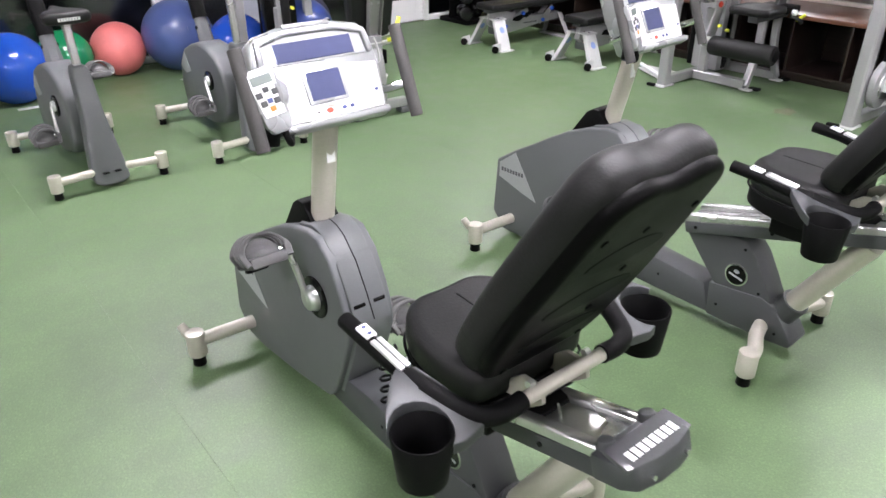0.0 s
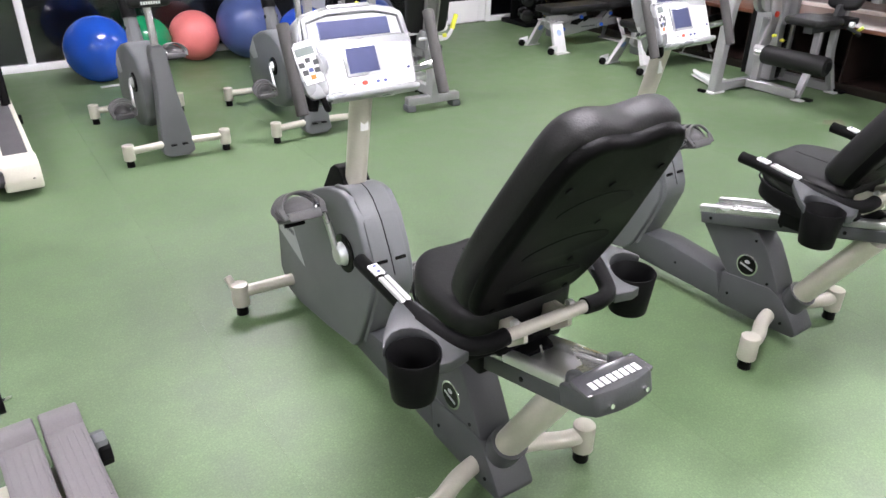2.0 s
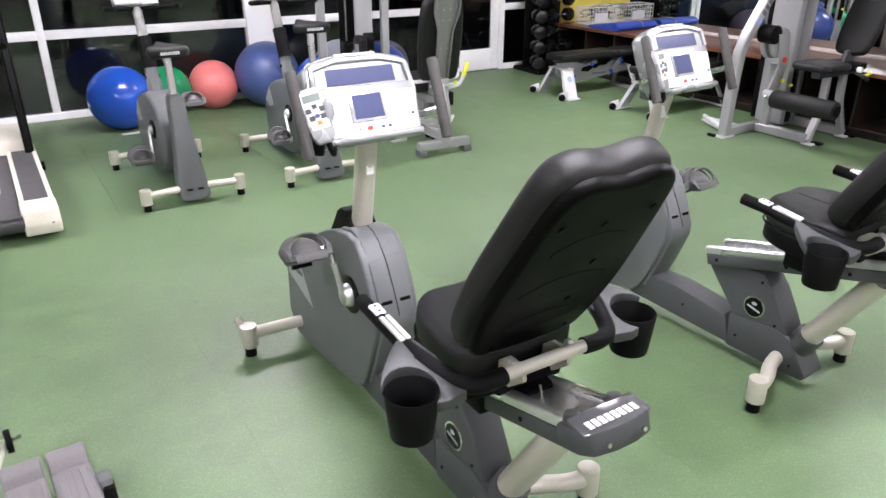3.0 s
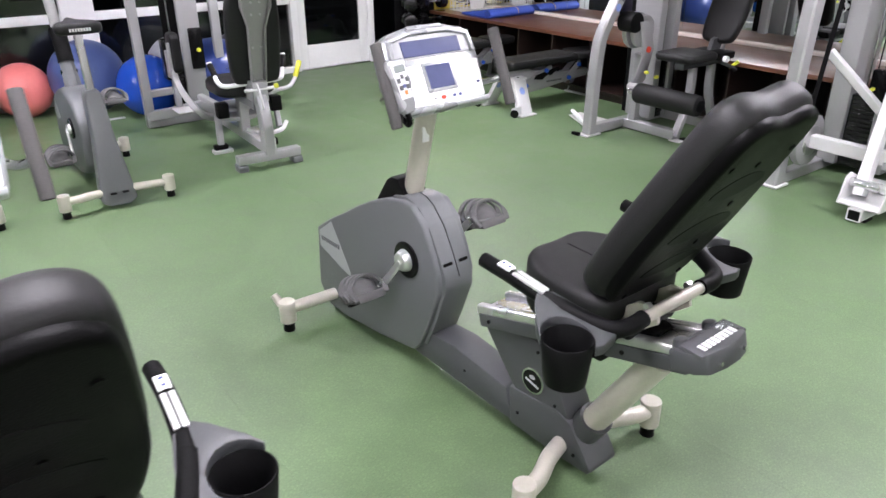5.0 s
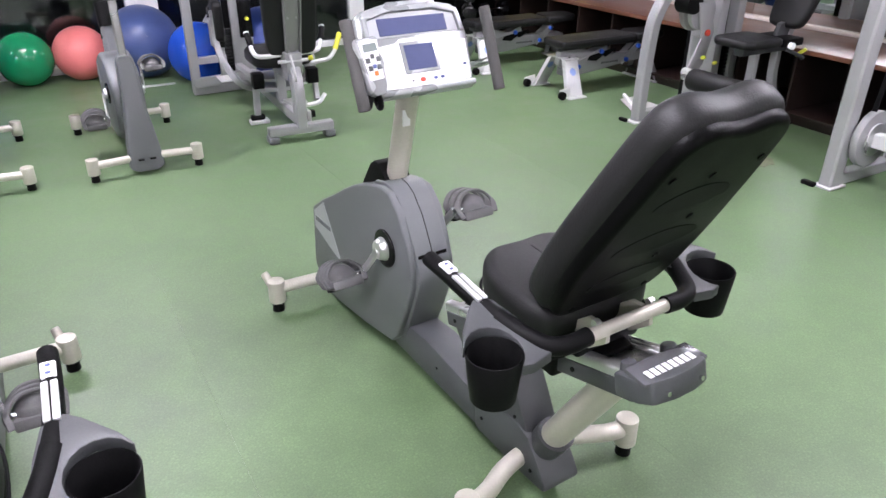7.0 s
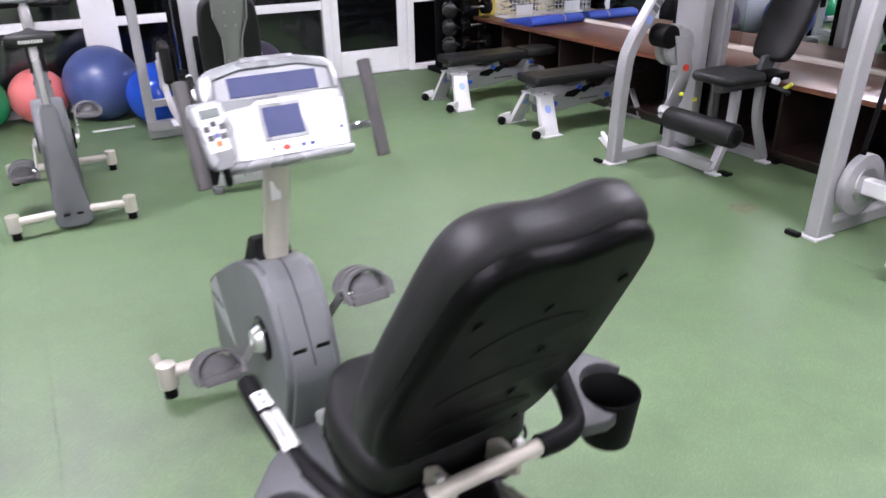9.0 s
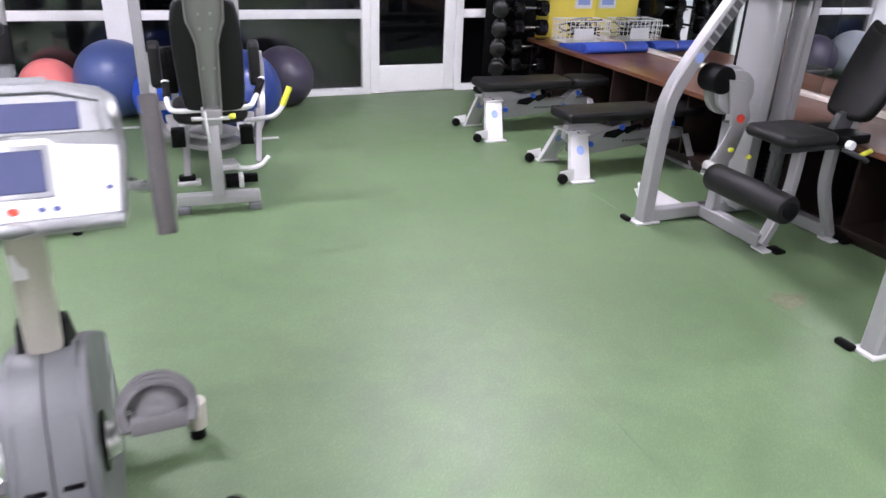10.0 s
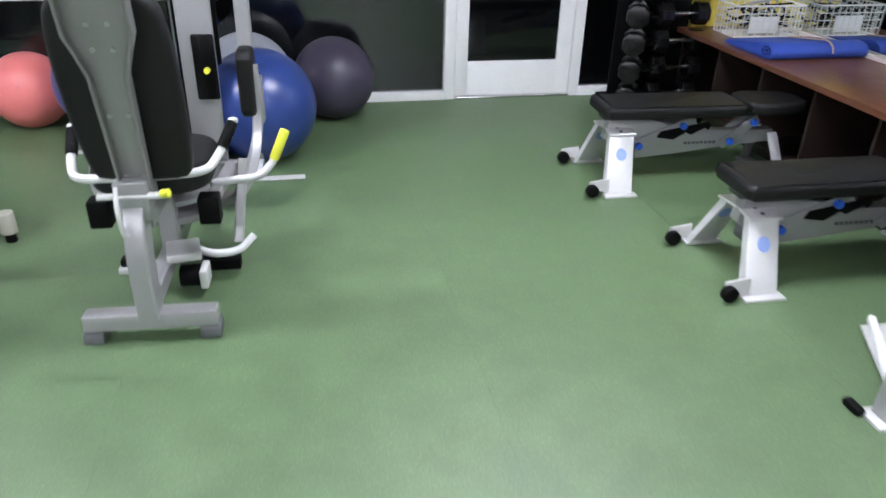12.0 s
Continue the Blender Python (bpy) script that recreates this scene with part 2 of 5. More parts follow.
def curve_points(pts, steps=6):
    """Catmull-Rom points through pts."""
    P = [Vector(p) for p in pts]
    P = [2 * P[0] - P[1]] + P + [2 * P[-1] - P[-2]]
    out = []
    for i in range(1, len(P) - 2):
        for k in range(steps):
            t = k / steps
            a, b, c, d = P[i - 1], P[i], P[i + 1], P[i + 2]
            out.append(0.5 * (2 * b + (c - a) * t + (2 * a - 5 * b + 4 * c - d) * t * t + (3 * b - a - 3 * c + d) * t ** 3))
    return out + [P[-2]]


def sweep(pts, prof, up=(0, 0, 1), bm=None, scales=None):
    """Sweeps a closed 2D profile along pts, keeping its second axis near up."""
    q = bmesh.new()
    up = Vector(up)
    rings = []
    for i, p in enumerate(pts):
        d = (pts[min(i + 1, len(pts) - 1)] - pts[max(i - 1, 0)]).normalized()
        s = d.cross(up)
        s = s.normalized() if s.length > 1e-4 else d.orthogonal().normalized()
        u = s.cross(d)
        k = scales[i] if scales else 1
        rings.append([q.verts.new(p + (s * a + u * c) * k) for a, c in prof])
    n = len(prof)
    for a, b in zip(rings, rings[1:]):
        for i in range(n):
            q.faces.new((a[i], a[(i + 1) % n], b[(i + 1) % n], b[i]))
    q.faces.new(rings[0][::-1])
    q.faces.new(rings[-1])
    return merge(bm, q)


def ring(r, seg=12, ry=None):
    return [(r * math.cos(2 * math.pi * i / seg), (r if ry is None else ry) * math.sin(2 * math.pi * i / seg)) for i in range(seg)]


def tube(pts, r, seg=12, smooth_path=True, up=(0, 0, 1), bm=None, ry=None):
    P = curve_points(pts) if smooth_path and len(pts) > 2 else [Vector(p) for p in pts]
    return sweep(P, ring(r, seg, ry), up, bm)


def rect(w, h, c=0.006):
    w, h = w / 2, h / 2
    return [(w - c, -h), (w, -h + c), (w, h - c), (w - c, h), (-w + c, h), (-w, h - c), (-w, -h + c), (-w + c, -h)]


def beam(p, q, w, h, up=(0, 0, 1), c=0.006, bm=None):
    """A straight rectangular steel section with softened corners."""
    return sweep([Vector(p), Vector(q)], rect(w, h, c), up, bm)


def bent(pts, w, h, up=(0, 0, 1), c=0.006, bm=None, steps=6):
    return sweep(curve_points(pts, steps), rect(w, h, c), up, bm)


def cushion(outline, depth, edge, axis="z", m=None, seg=4, bm=None):
    return pillow(outline, depth, edge, axis, m, seg, bm)


def rounded(w, l, r, n=5, x=0.0, y=0.0):
    out = []
    for cx, cy, a0 in ((w / 2 - r, l / 2 - r, 0), (-w / 2 + r, l / 2 - r, 90), (-w / 2 + r, -l / 2 + r, 180), (w / 2 - r, -l / 2 + r, 270)):
        for i in range(n + 1):
            a = radians(a0 + 90 * i / n)
            out.append((x + cx + r * math.cos(a), y + cy + r * math.sin(a)))
    return out


def pipe_ring(c, r, wall, z0, z1, r1=None, seg=28):
    """An open cup: outer and inner wall, floor, no lid."""
    q = bmesh.new()
    r1 = r if r1 is None else r1
    prof = [(r1 - 0.001, z0), (r1, z0 + 0.003), (r, z1 - 0.002), (r - 0.0015, z1), (r - wall + 0.0015, z1), (r - wall, z1 - 0.002), (r1 - wall, z0 + 0.006)]
    rings = [[q.verts.new((c[0] + a * math.cos(2 * math.pi * i / seg), c[1] + a * math.sin(2 * math.pi * i / seg), z)) for i in range(seg)] for a, z in prof]
    for a, b in zip(rings, rings[1:]):
        for i in range(seg):
            q.faces.new((a[i], a[(i + 1) % seg], b[(i + 1) % seg], b[i]))
    q.faces.new(rings[0][::-1])
    q.faces.new(rings[-1])
    return q


def pillow(outline, depth, edge, axis="z", m=None, seg=5, bm=None, smooth=6):
    """A cushion: a resampled outline with rounded-over edges and slightly domed faces."""
    P = [Vector((a, b, 0)) for a, b in outline]
    P = [v for v in curve_points(P + [P[0]], 3)][:-1]
    n = len(P)
    for _ in range(2):
        P = [P[i - 1] * 0.25 + P[i] * 0.5 + P[(i + 1) % n] * 0.25 for i in range(n)]
    N = []
    for i in range(n):
        d = (P[(i + 1) % n] - P[i - 1]).normalized()
        N.append(Vector((-d.y, d.x, 0)))
    area = sum(P[i].x * P[(i + 1) % n].y - P[(i + 1) % n].x * P[i].y for i in range(n))
    if area < 0:
        N = [-v for v in N]
    for _ in range(smooth):
        N = [(N[i - 1] + 2 * N[i] + N[(i + 1) % n]).normalized() for i in range(n)]
    order = {"x": lambda a, c, d: (d, a, c), "y": lambda a, c, d: (a, d, c), "z": lambda a, c, d: (a, c, d)}[axis]
    q = bmesh.new()
    steps = [(edge * (1 - math.sin(radians(90 * k / seg))), edge * (1 - math.cos(radians(90 * k / seg)))) for k in range(seg + 1)]
    layers = [(i, o) for i, o in steps] + [(i, depth - o) for i, o in reversed(steps)]
    rings = [[q.verts.new(order(P[k].x + N[k].x * i, P[k].y + N[k].y * i, z)) for k in range(n)] for i, z in layers]
    for a, b in zip(rings, rings[1:]):
        for k in range(n):
            q.faces.new((a[k], a[(k + 1) % n], b[(k + 1) % n], b[k]))
    q.faces.new(rings[0][::-1])
    q.faces.new(rings[-1])
    if m is not None:
        bmesh.ops.transform(q, matrix=m, verts=q.verts)
    return merge(bm, q)


# ---- structure ----
def structure(name, bm, material, label, category, smooth=35):
    return solid(name, bm, material, Matrix(), label, category, kind="structure", smooth=smooth)


floor = structure("floor", box(ROOM_L, ROOM_R, ROOM_B, ROOM_F + 0.1, -0.12, -0.004), BLACK, "worn green rubber gym floor in rolled sheets", "floor")
for k in range(-7, 4):
    a, c = max(ROOM_L, 4.09 + 1.22 * k), min(ROOM_R, 4.09 + 1.22 * (k + 1))
    if c - a > 0.05:
        part("floor_sheet", box(a + 0.0003, c - 0.0003, ROOM_B, ROOM_F + 0.1, -0.004, 0.0), FLOOR, floor)
ceiling = structure("ceiling", box(ROOM_L, ROOM_R, ROOM_B, ROOM_F + 0.1, ROOM_H, ROOM_H + 0.1), CEIL, "pale suspended ceiling", "ceiling")
structure("wall_west", box(ROOM_L - 0.15, ROOM_L, ROOM_B, ROOM_F + 0.1, -0.12, ROOM_H + 0.1), WALL, "plain painted wall", "wall")
structure("wall_south", box(ROOM_L - 0.15, ROOM_R + 0.15, ROOM_B - 0.15, ROOM_B, -0.12, ROOM_H + 0.1), WALL, "plain painted wall", "wall")
structure("wall_east", box(ROOM_R, ROOM_R + 0.15, ROOM_B, ROOM_F + 0.1, -0.12, ROOM_H + 0.1), WALL, "painted wall behind the mirror", "wall")
structure("wall_corner", box(6.47, ROOM_R, 6.87, ROOM_F + 0.1, 0, ROOM_H, 0.004), YELLOW, "yellow painted wall pier beside the dumbbell rack", "wall")
structure("ground", box(-60, 70, ROOM_F + 0.1, 120, -0.16, -0.13), ASPHALT, "dark ground outside at night", "ground")

# window wall: white aluminium frames with dark panes
Y0, Y1 = ROOM_F, ROOM_F + 0.09
RAIL_Z = ((0.735, 0.815), (2.02, 2.10))


def window(name, x0, x1, mullions=()):
    w = thing(name, Matrix(), "white framed night window with a dark pane", "window", kind="structure")
    part("window_sill", box(x0, x1, Y0 - 0.02, Y1, 0.0, 0.06, 0.004), WHITE, w)
    part("window_frame", box(x0, x1, Y0, Y1, ROOM_H - 0.1, ROOM_H, 0.004), WHITE, w)
    xs = [x0, *mullions, x1]
    for x in mullions:
        part("mullion", box(x - 0.033, x + 0.033, Y0, Y1, 0.06, ROOM_H - 0.1, 0.004), WHITE, w)
    for a, b in zip(xs, xs[1:]):
        a, b = a + (0.033 if a in mullions else 0), b - (0.033 if b in mullions else 0)
        for z0, z1 in RAIL_Z:
            part("window_rail", box(a, b, Y0 + 0.004, Y1, z0, z1, 0.004), WHITE, w)
        for z0, z1 in ((0.06, RAIL_Z[0][0]), (RAIL_Z[0][1], RAIL_Z[1][0]), (RAIL_Z[1][1], ROOM_H - 0.1)):
            pane = part("pane", box(a, b, Y0 + 0.035, Y0 + 0.043, z0, z1), GLASS, w)
            pane.visible_shadow = False
            back_pane = part("pane", box(a, b, Y0 + 0.060, Y0 + 0.068, z0, z1), GLASS, w)
            back_pane.visible_shadow = False
    return w


window("window_1", ROOM_L, 2.31, (-3.35, -2.1, -0.85, 0.39))
window("window_2", 2.60, 4.60)
window("window_3", 5.67, 6.47)
structure("wall_pier", box(2.31, 2.60, Y0 - 0.03, Y1, 0, ROOM_H, 0.004), WHITE, "white painted pier between windows", "wall")
door = thing("door_1", Matrix(), "closed white glazed door in a white frame", "door", kind="structure")
for a, b in ((4.60, 4.68), (5.59, 5.67)):
    part("door_jamb", box(a, b, Y0 - 0.012, Y1, 0, 2.2, 0.004), WHITE, door)
part("door_head", box(4.68, 5.59, Y0 - 0.012, Y1, 2.12, 2.2, 0.004), WHITE, door)
for a, b, z0, z1 in ((4.685, 4.78, 0.02, 2.115), (5.475, 5.585, 0.02, 2.115), (4.78, 5.475, 0.02, 0.275), (4.78, 5.475, 1.95, 2.115)):
    part("door_rail", box(a, b, Y0 + 0.005, Y0 + 0.05, z0, z1, 0.004), WHITE, door)
p = part("door_pane", box(4.78, 5.475, Y0 + 0.024, Y0 + 0.032, 0.275, 1.95), GLASS, door)
p.visible_shadow = False
p = part("door_pane", box(4.78, 5.475, Y0 + 0.040, Y0 + 0.046, 0.275, 1.95), GLASS, door)
p.visible_shadow = False
part("threshold", box(4.68, 5.59, Y0 - 0.02, Y1, 0, 0.016, 0.004), CHROME, door)
part("transom_pane", box(4.60, 5.67, Y0 + 0.03, Y0 + 0.038, 2.2, ROOM_H), GLASS, door)
part("door_handle", tube([(5.52, Y0 + 0.005, 1.02), (5.52, Y0 - 0.05, 1.02), (5.52, Y0 - 0.05, 1.18), (5.52, Y0 + 0.005, 1.18)], 0.011), CHROME, door)

mirror = thing("mirror", Matrix(), "wall mirror in tall panels above the desk", "mirror", kind="structure")
for i in range(6):
    part("mirror_panel", box(ROOM_R - 0.012, ROOM_R - 0.002, 6.862 - 1.5 * (i + 1) + 0.002, 6.862 - 1.5 * i - 0.002, 0.600, 2.35), MIRROR, mirror)
part("bottom_trim", box(ROOM_R - 0.016, ROOM_R - 0.001, -2.1, 6.86, 0.581, 0.600, 0.002), RAIL, mirror)

# ceiling lights: recessed troffers
for ix in range(3):
    for iy in range(3):
        x, y = -1.95 + 3.3 * ix, -3.4 + 3.95 * iy
        l = thing("ceiling_light", pose(x, y, ROOM_H), "lit fluorescent troffer recessed in the ceiling", "ceiling light", "ceiling lights")
        part("frame", box(-0.62, 0.62, -0.32, 0.32, -0.012, 0.0, 0.003), WHITE, l)
        for s in (-0.15, 0.15):
            part("diffuser", box(-0.58, 0.58, s - 0.12, s + 0.12, -0.020, -0.0125, 0.003), LAMP, l)


# ---- recumbent bikes ----
def pedal(parent, x, y, z, tilt, side):
    m = pose(x, y + 0.012, z - 0.026, tilt) @ Matrix.Scale(1.2, 4)
    p = part("pedal", prism([(-0.055, -0.016), (0.06, -0.016), (0.075, 0.0), (0.05, 0.012), (-0.05, 0.012)], -0.05, 0.05, "x", 0.006, 2, m), STRAP, parent)
    dome = bmesh.new()
    bmesh.ops.create_uvsphere(dome, u_segments=28, v_segments=20, radius=1.0)
    for v in dome.verts:
        fold = 0.86 + 0.30 * abs(math.sin(4.6 * v.co.y + 1.1 * v.co.x))
        v.co = m @ Vector((v.co.x * 0.055, 0.012 + v.co.y * (0.074 if v.co.y > 0 else 0.056), max(v.co.z, -0.12) * 0.050 * fold))
    part("toe_cage", dome, STRAP, p, "soft grey toe cage")
    for k in (-0.030, 0.002, 0.034):
        pts = [m @ Vector(v) for v in ((-0.056, k - 0.02, -0.006), (-0.060, k, 0.030), (-0.026, k + 0.012, 0.062), (0.026, k + 0.012, 0.062), (0.060, k, 0.030), (0.056, k - 0.02, -0.006))]
        part("strap", sweep(curve_points(pts), rect(0.022, 0.010, 0.003), m.to_3x3() @ Vector((0, 0, 1))), STRAP, p)
    part("buckle", box(-0.03, 0.03, 0.05, 0.075, -0.03, -0.012, 0.003, 2, m), BLACK, p)
    part("axle", cyl((x - side * 0.05, y, z - 0.004), (x - side * 0.085, y, z - 0.004), 0.012), CHROME, p)


def foot(parent, x, y, post=0.11, knob=False):
    f = part("foot", cyl((x, y, 0.045), (x, y, post + 0.035), 0.036, seg=20, b=0.004), BEIGE, parent)
    part("rubber_foot", cyl((x, y, 0.0), (x, y, 0.05), 0.026, 0.022, 16, 0.003), BLACK, f)
    if knob:
        part("knob", cyl((x - 0.014, y + 0.025, post + 0.01), (x - 0.030, y + 0.058, post + 0.052), 0.019, 0.016, 14, 0.004), BEIGE, f)


def bars(parent, m, x0, width, n, h, material, name="lettering"):
    """Plain bars in place of lettering, laid in the local xy plane."""
    step = width / n
    q = None
    for i in range(n):
        q = box(x0 + i * step, x0 + i * step + step * 0.72, -h / 2, h / 2, 0, 0.0012, 0, 1, m, q)
    return part(name, q, material, parent)


def recumbent(m, crank, label, slide, reach, lean, twist):
    """A recumbent exercise bike, origin under the rear feet, facing +y. crank: (dy, dz) of the left crank arm."""
    t = thing("recumbent_bike", m, label, "exercise bike", "recumbent bikes")
    body = [(1.515, 0.405), (1.40, 0.48), (1.29, 0.54), (1.19, 0.60), (1.09, 0.652), (0.98, 0.695), (0.88, 0.716), (0.82, 0.712), (0.755, 0.655),
            (0.705, 0.555), (0.676, 0.475), (0.676, 0.405), (0.725, 0.275), (0.785, 0.145), (0.83, 0.10), (1.05, 0.062), (1.33, 0.03), (1.46, 0.035), (1.535, 0.12)]
    sh = part("shroud", prism(body, -0.088, 0.088, "x", 0.010, 3), GREY, t)
    rim = [(0.965, 0.708), (0.88, 0.728), (0.84, 0.722), (0.80, 0.702), (0.742, 0.640), (0.690, 0.548), (0.655, 0.470), (0.655, 0.420), (0.706, 0.280), (0.768, 0.140)]
    part("shroud_band", prism(rim + [(0.85, 0.16), (0.75, 0.45), (0.84, 0.64), (0.965, 0.66)], -0.066, 0.066, "x", 0.008, 2), GREY, sh)
    part("seam", prism([(y - 0.0015 if y < 0.8 else y, z + (0.0012 if y > 0.7 and z > 0.5 else 0)) for y, z in rim[:7]] + [(0.75, 0.45), (0.84, 0.64), (0.965, 0.66)], -0.0016, 0.0016, "x"), BLACK, sh)
    for z, y, lean_v in ((0.698, 0.806, 40), (0.517, 0.6795, 65)):
        for s in (-1, 1):
            part("vent", box(-0.022, 0.022, -0.007, 0.007, -0.004, 0.004, 0.003, 2, pose(s * 0.036, y, z, lean_v)), BLACK_G, sh)
    for s in (-1, 1):
        part("decal", prism([(1.495, 0.395), (1.39, 0.470), (1.245, 0.25), (1.33, 0.27), (1.495, 0.32)], s * 0.0870, s * 0.0895, "x"), GREY_L, sh, "pale grey decal panel")
        q = Matrix.Translation((s * 0.0897, 1.48 if s < 0 else 1.31, 0.385)) @ Matrix.Rotation(radians(-90 if s < 0 else 90), 4, "Z") @ Matrix.Rotation(radians(90), 4, "X")
        bars(sh, q @ pose(0, -0.02, 0, 0, 0, 0), 0.0, 0.15, 8, 0.020, PRINT_D)
    # mast
    part("collar", prism([(1.10, 0.640), (1.02, 0.752), (0.990, 0.772), (0.950, 0.772), (0.89, 0.70)], -0.052, 0.052, "x", 0.006), BLACK, t)
    mast = part("mast", sweep([Vector((0, 0.935, 0.66)), Vector((lean * 0.7, 0.840, 1.12))], ring(0.038, 20, 0.036), (0, 1, 0)), BEIGE, t)
    part("sticker", box(-0.014, 0.014, 0.838, 0.8425, 0.93, 0.985, 0, 1), PRINT, mast)
    # console, tilted back about its lower edge
    cm = pose(lean - 0.002, reach, 1.066, -27) @ Matrix.Diagonal((1.08, 1.0, 0.99, 1))
    con = part("console", prism([(-0.168, 0.0), (-0.172, 0.02), (-0.186, 0.155), (-0.178, 0.25), (-0.15, 0.272), (-0.08, 0.288), (0.08, 0.288), (0.15, 0.272), (0.178, 0.25), (0.186, 0.155), (0.172, 0.02), (0.168, 0.0)], 0.0, 0.075, "y", 0.014, 3, cm), PANEL_S, t)
    part("panel", prism([(-0.160, 0.018), (-0.172, 0.15), (-0.07, 0.16), (-0.055, 0.172), (0.055, 0.172), (0.07, 0.16), (0.172, 0.15), (0.160, 0.018)], -0.004, 0.01, "y", 0.003, 2, cm), PANEL, con, "glossy white control panel")
    part("lower_lip", prism([(-0.022, -0.006), (-0.026, 0.012), (0.02, 0.022), (0.02, -0.012)], -0.165, 0.165, "x", 0.006, 2, cm), PANEL_S, con)
    part("hood", prism([(-0.168, 0.18), (-0.160, 0.252), (-0.08, 0.274), (0.08, 0.274), (0.160, 0.252), (0.168, 0.18), (0.155, 0.178), (0.148, 0.238), (0.075, 0.258), (-0.075, 0.258), (-0.148, 0.238), (-0.155, 0.178)], -0.014, 0.004, "y", 0.003, 2, cm), PANEL_S, con)
    part("top_grip", box(-0.07, 0.07, -0.003, 0.05, 0.276, 0.292, 0.006, 2, cm), PANEL_S, con)
    part("display", box(-0.115, 0.115, -0.0065, 0.004, 0.185, 0.240, 0.002, 1, cm), LCD, con, "blue-grey message display")
    part("display_bezel", box(-0.060, 0.060, -0.0085, 0.0, 0.058, 0.160, 0.004, 2, cm), PANEL_S, con)
    part("display", box(-0.050, 0.050, -0.0100, -0.004, 0.068, 0.150, 0.002, 1, cm), LCD, con, "blue-grey workout display")
    for x, mt, w in ((-0.042, PRINT_D, 0.004), (-0.008, RED, 0.010), (0.036, BLUE_B, 0.007), (0.060, BLUE_B, 0.007), (0.148, BLUE_B, 0.006)):
        z = 0.036 if x < 0.1 else 0.068
        part("button", prism(ring(w, 12, w * 0.75), -0.0068, -0.003, "y", 0.001, 1, cm @ Matrix.Translation((x, 0, z))), mt, con)
    part("hood_inset", prism([(-0.150, 0.180), (-0.145, 0.238), (-0.075, 0.256), (0.075, 0.256), (0.145, 0.238), (0.150, 0.180)], -0.004, 0.002, "y", 0.001, 1, cm), GREY_L, con)
    # hand remote on the side of the console
    rm = cm @ pose(-0.190, -0.050, 0.118, 6, -8, twist) @ Matrix.Diagonal((0.95, 0.95, 1.06, 1))
    rem = part("remote", prism([(-0.040, 0.0), (-0.047, 0.03), (-0.042, 0.052), (0.042, 0.052), (0.047, 0.03), (0.036, -0.09), (0.022, -0.112), (-0.022, -0.112), (-0.036, -0.09)], -0.016, 0.016, "y", 0.007, 2, rm), PANEL_S, t, "pale silver hand remote")
    part("remote_face", prism([(-0.034, 0.0), (-0.038, 0.042), (0.038, 0.042), (0.034, 0.0), (0.028, -0.068), (-0.028, -0.068)], -0.0185, -0.014, "y", 0.001, 1, rm), PANEL, rem)
    part("remote_display", box(-0.028, 0.028, -0.0205, -0.017, 0.012, 0.034, 0.001, 1, rm), LCD_G, rem)
    for x, z, w, mt in ((0, -0.002, 0.009, GREY_D), (-0.022, -0.012, 0.010, GREY_D), (0.022, -0.012, 0.010, GREY_D), (-0.018, -0.034, 0.010, GREY_D), (0.018, -0.034, 0.010, GREY_D), (0, -0.030, 0.008, BLUE_B), (0, -0.050, 0.009, ORANGE)):
        part("button", box(x - w * 0.85, x + w * 0.85, -0.0215, -0.018, z - w * 0.72, z + w * 0.72, 0.001, 1, rm), mt, rem)
    part("remote_cradle", cyl(rm @ Vector((0.0, 0.0, -0.02)), rm @ Vector((0.03, 0.05, -0.02)), 0.045, 0.05, 20, 0.004), PANEL_S, rem)
    part("remote_clip", cyl(rm @ Vector((-0.01, 0.025, -0.09)), rm @ Vector((-0.03, 0.04, -0.135)), 0.022, seg=12, b=0.004), BLACK, rem)
    part("remote_cable", tube([rm @ Vector(v) for v in ((0.01, 0.01, -0.10), (0.012, 0.012, -0.135), (0.02, 0.03, -0.145), (0.04, 0.06, -0.11))], 0.010, 10), BLACK, rem)
    # console handles
    for s in (-1, 1):
        a, b = cm @ Vector((s * 0.232, -0.055, 0.232)), cm @ Vector((s * 0.232, -0.034, -0.040))
        h = part("console_handle", cyl(a, b, 0.019, seg=16, b=0.004), FOAM, t, "grey foam handle")
        part("handle_arm", tube([cm @ Vector(v) for v in ((s * 0.15, 0.05, 0.10), (s * 0.20, 0.045, 0.07), (s * 0.232, -0.040, 0.06))], 0.013, 10), CHROME, h)
    for s in (-1, 1):
        sgn = 1 if s < 0 else -1
        dy, dz = crank[0] * sgn, crank[1] * sgn
        c = part("crank", cyl((s * 0.087, 0.852, 0.49), (s * 0.098, 0.852, 0.49), 0.072, seg=28, b=0.005), BLACK_G, t)
        part("crank_hub", cyl((s * 0.096, 0.852, 0.49), (s * 0.126, 0.852, 0.49), 0.046, 0.034, 22, 0.005), RAIL, c)
        part("crank_arm", bent([(s * 0.120, 0.852, 0.49), (s * 0.126, 0.852 + dy * 0.5, 0.49 + dz * 0.5), (s * 0.138, 0.852 + dy, 0.49 + dz)], 0.016, 0.030, (0, -dz, dy)), RAIL, c)
        pedal(t, s * 0.215, 0.852 + dy, 0.49 + dz, -25 if sgn > 0 else -16, s)
    # lower beam, seat tower and rail
    part("lower_beam", prism([(0.86, 0.075), (0.84, 0.20), (0.62, 0.215), (0.34, 0.185), (0.30, 0.06)], -0.062, 0.062, "x", 0.010, 2), GREY_D, t)
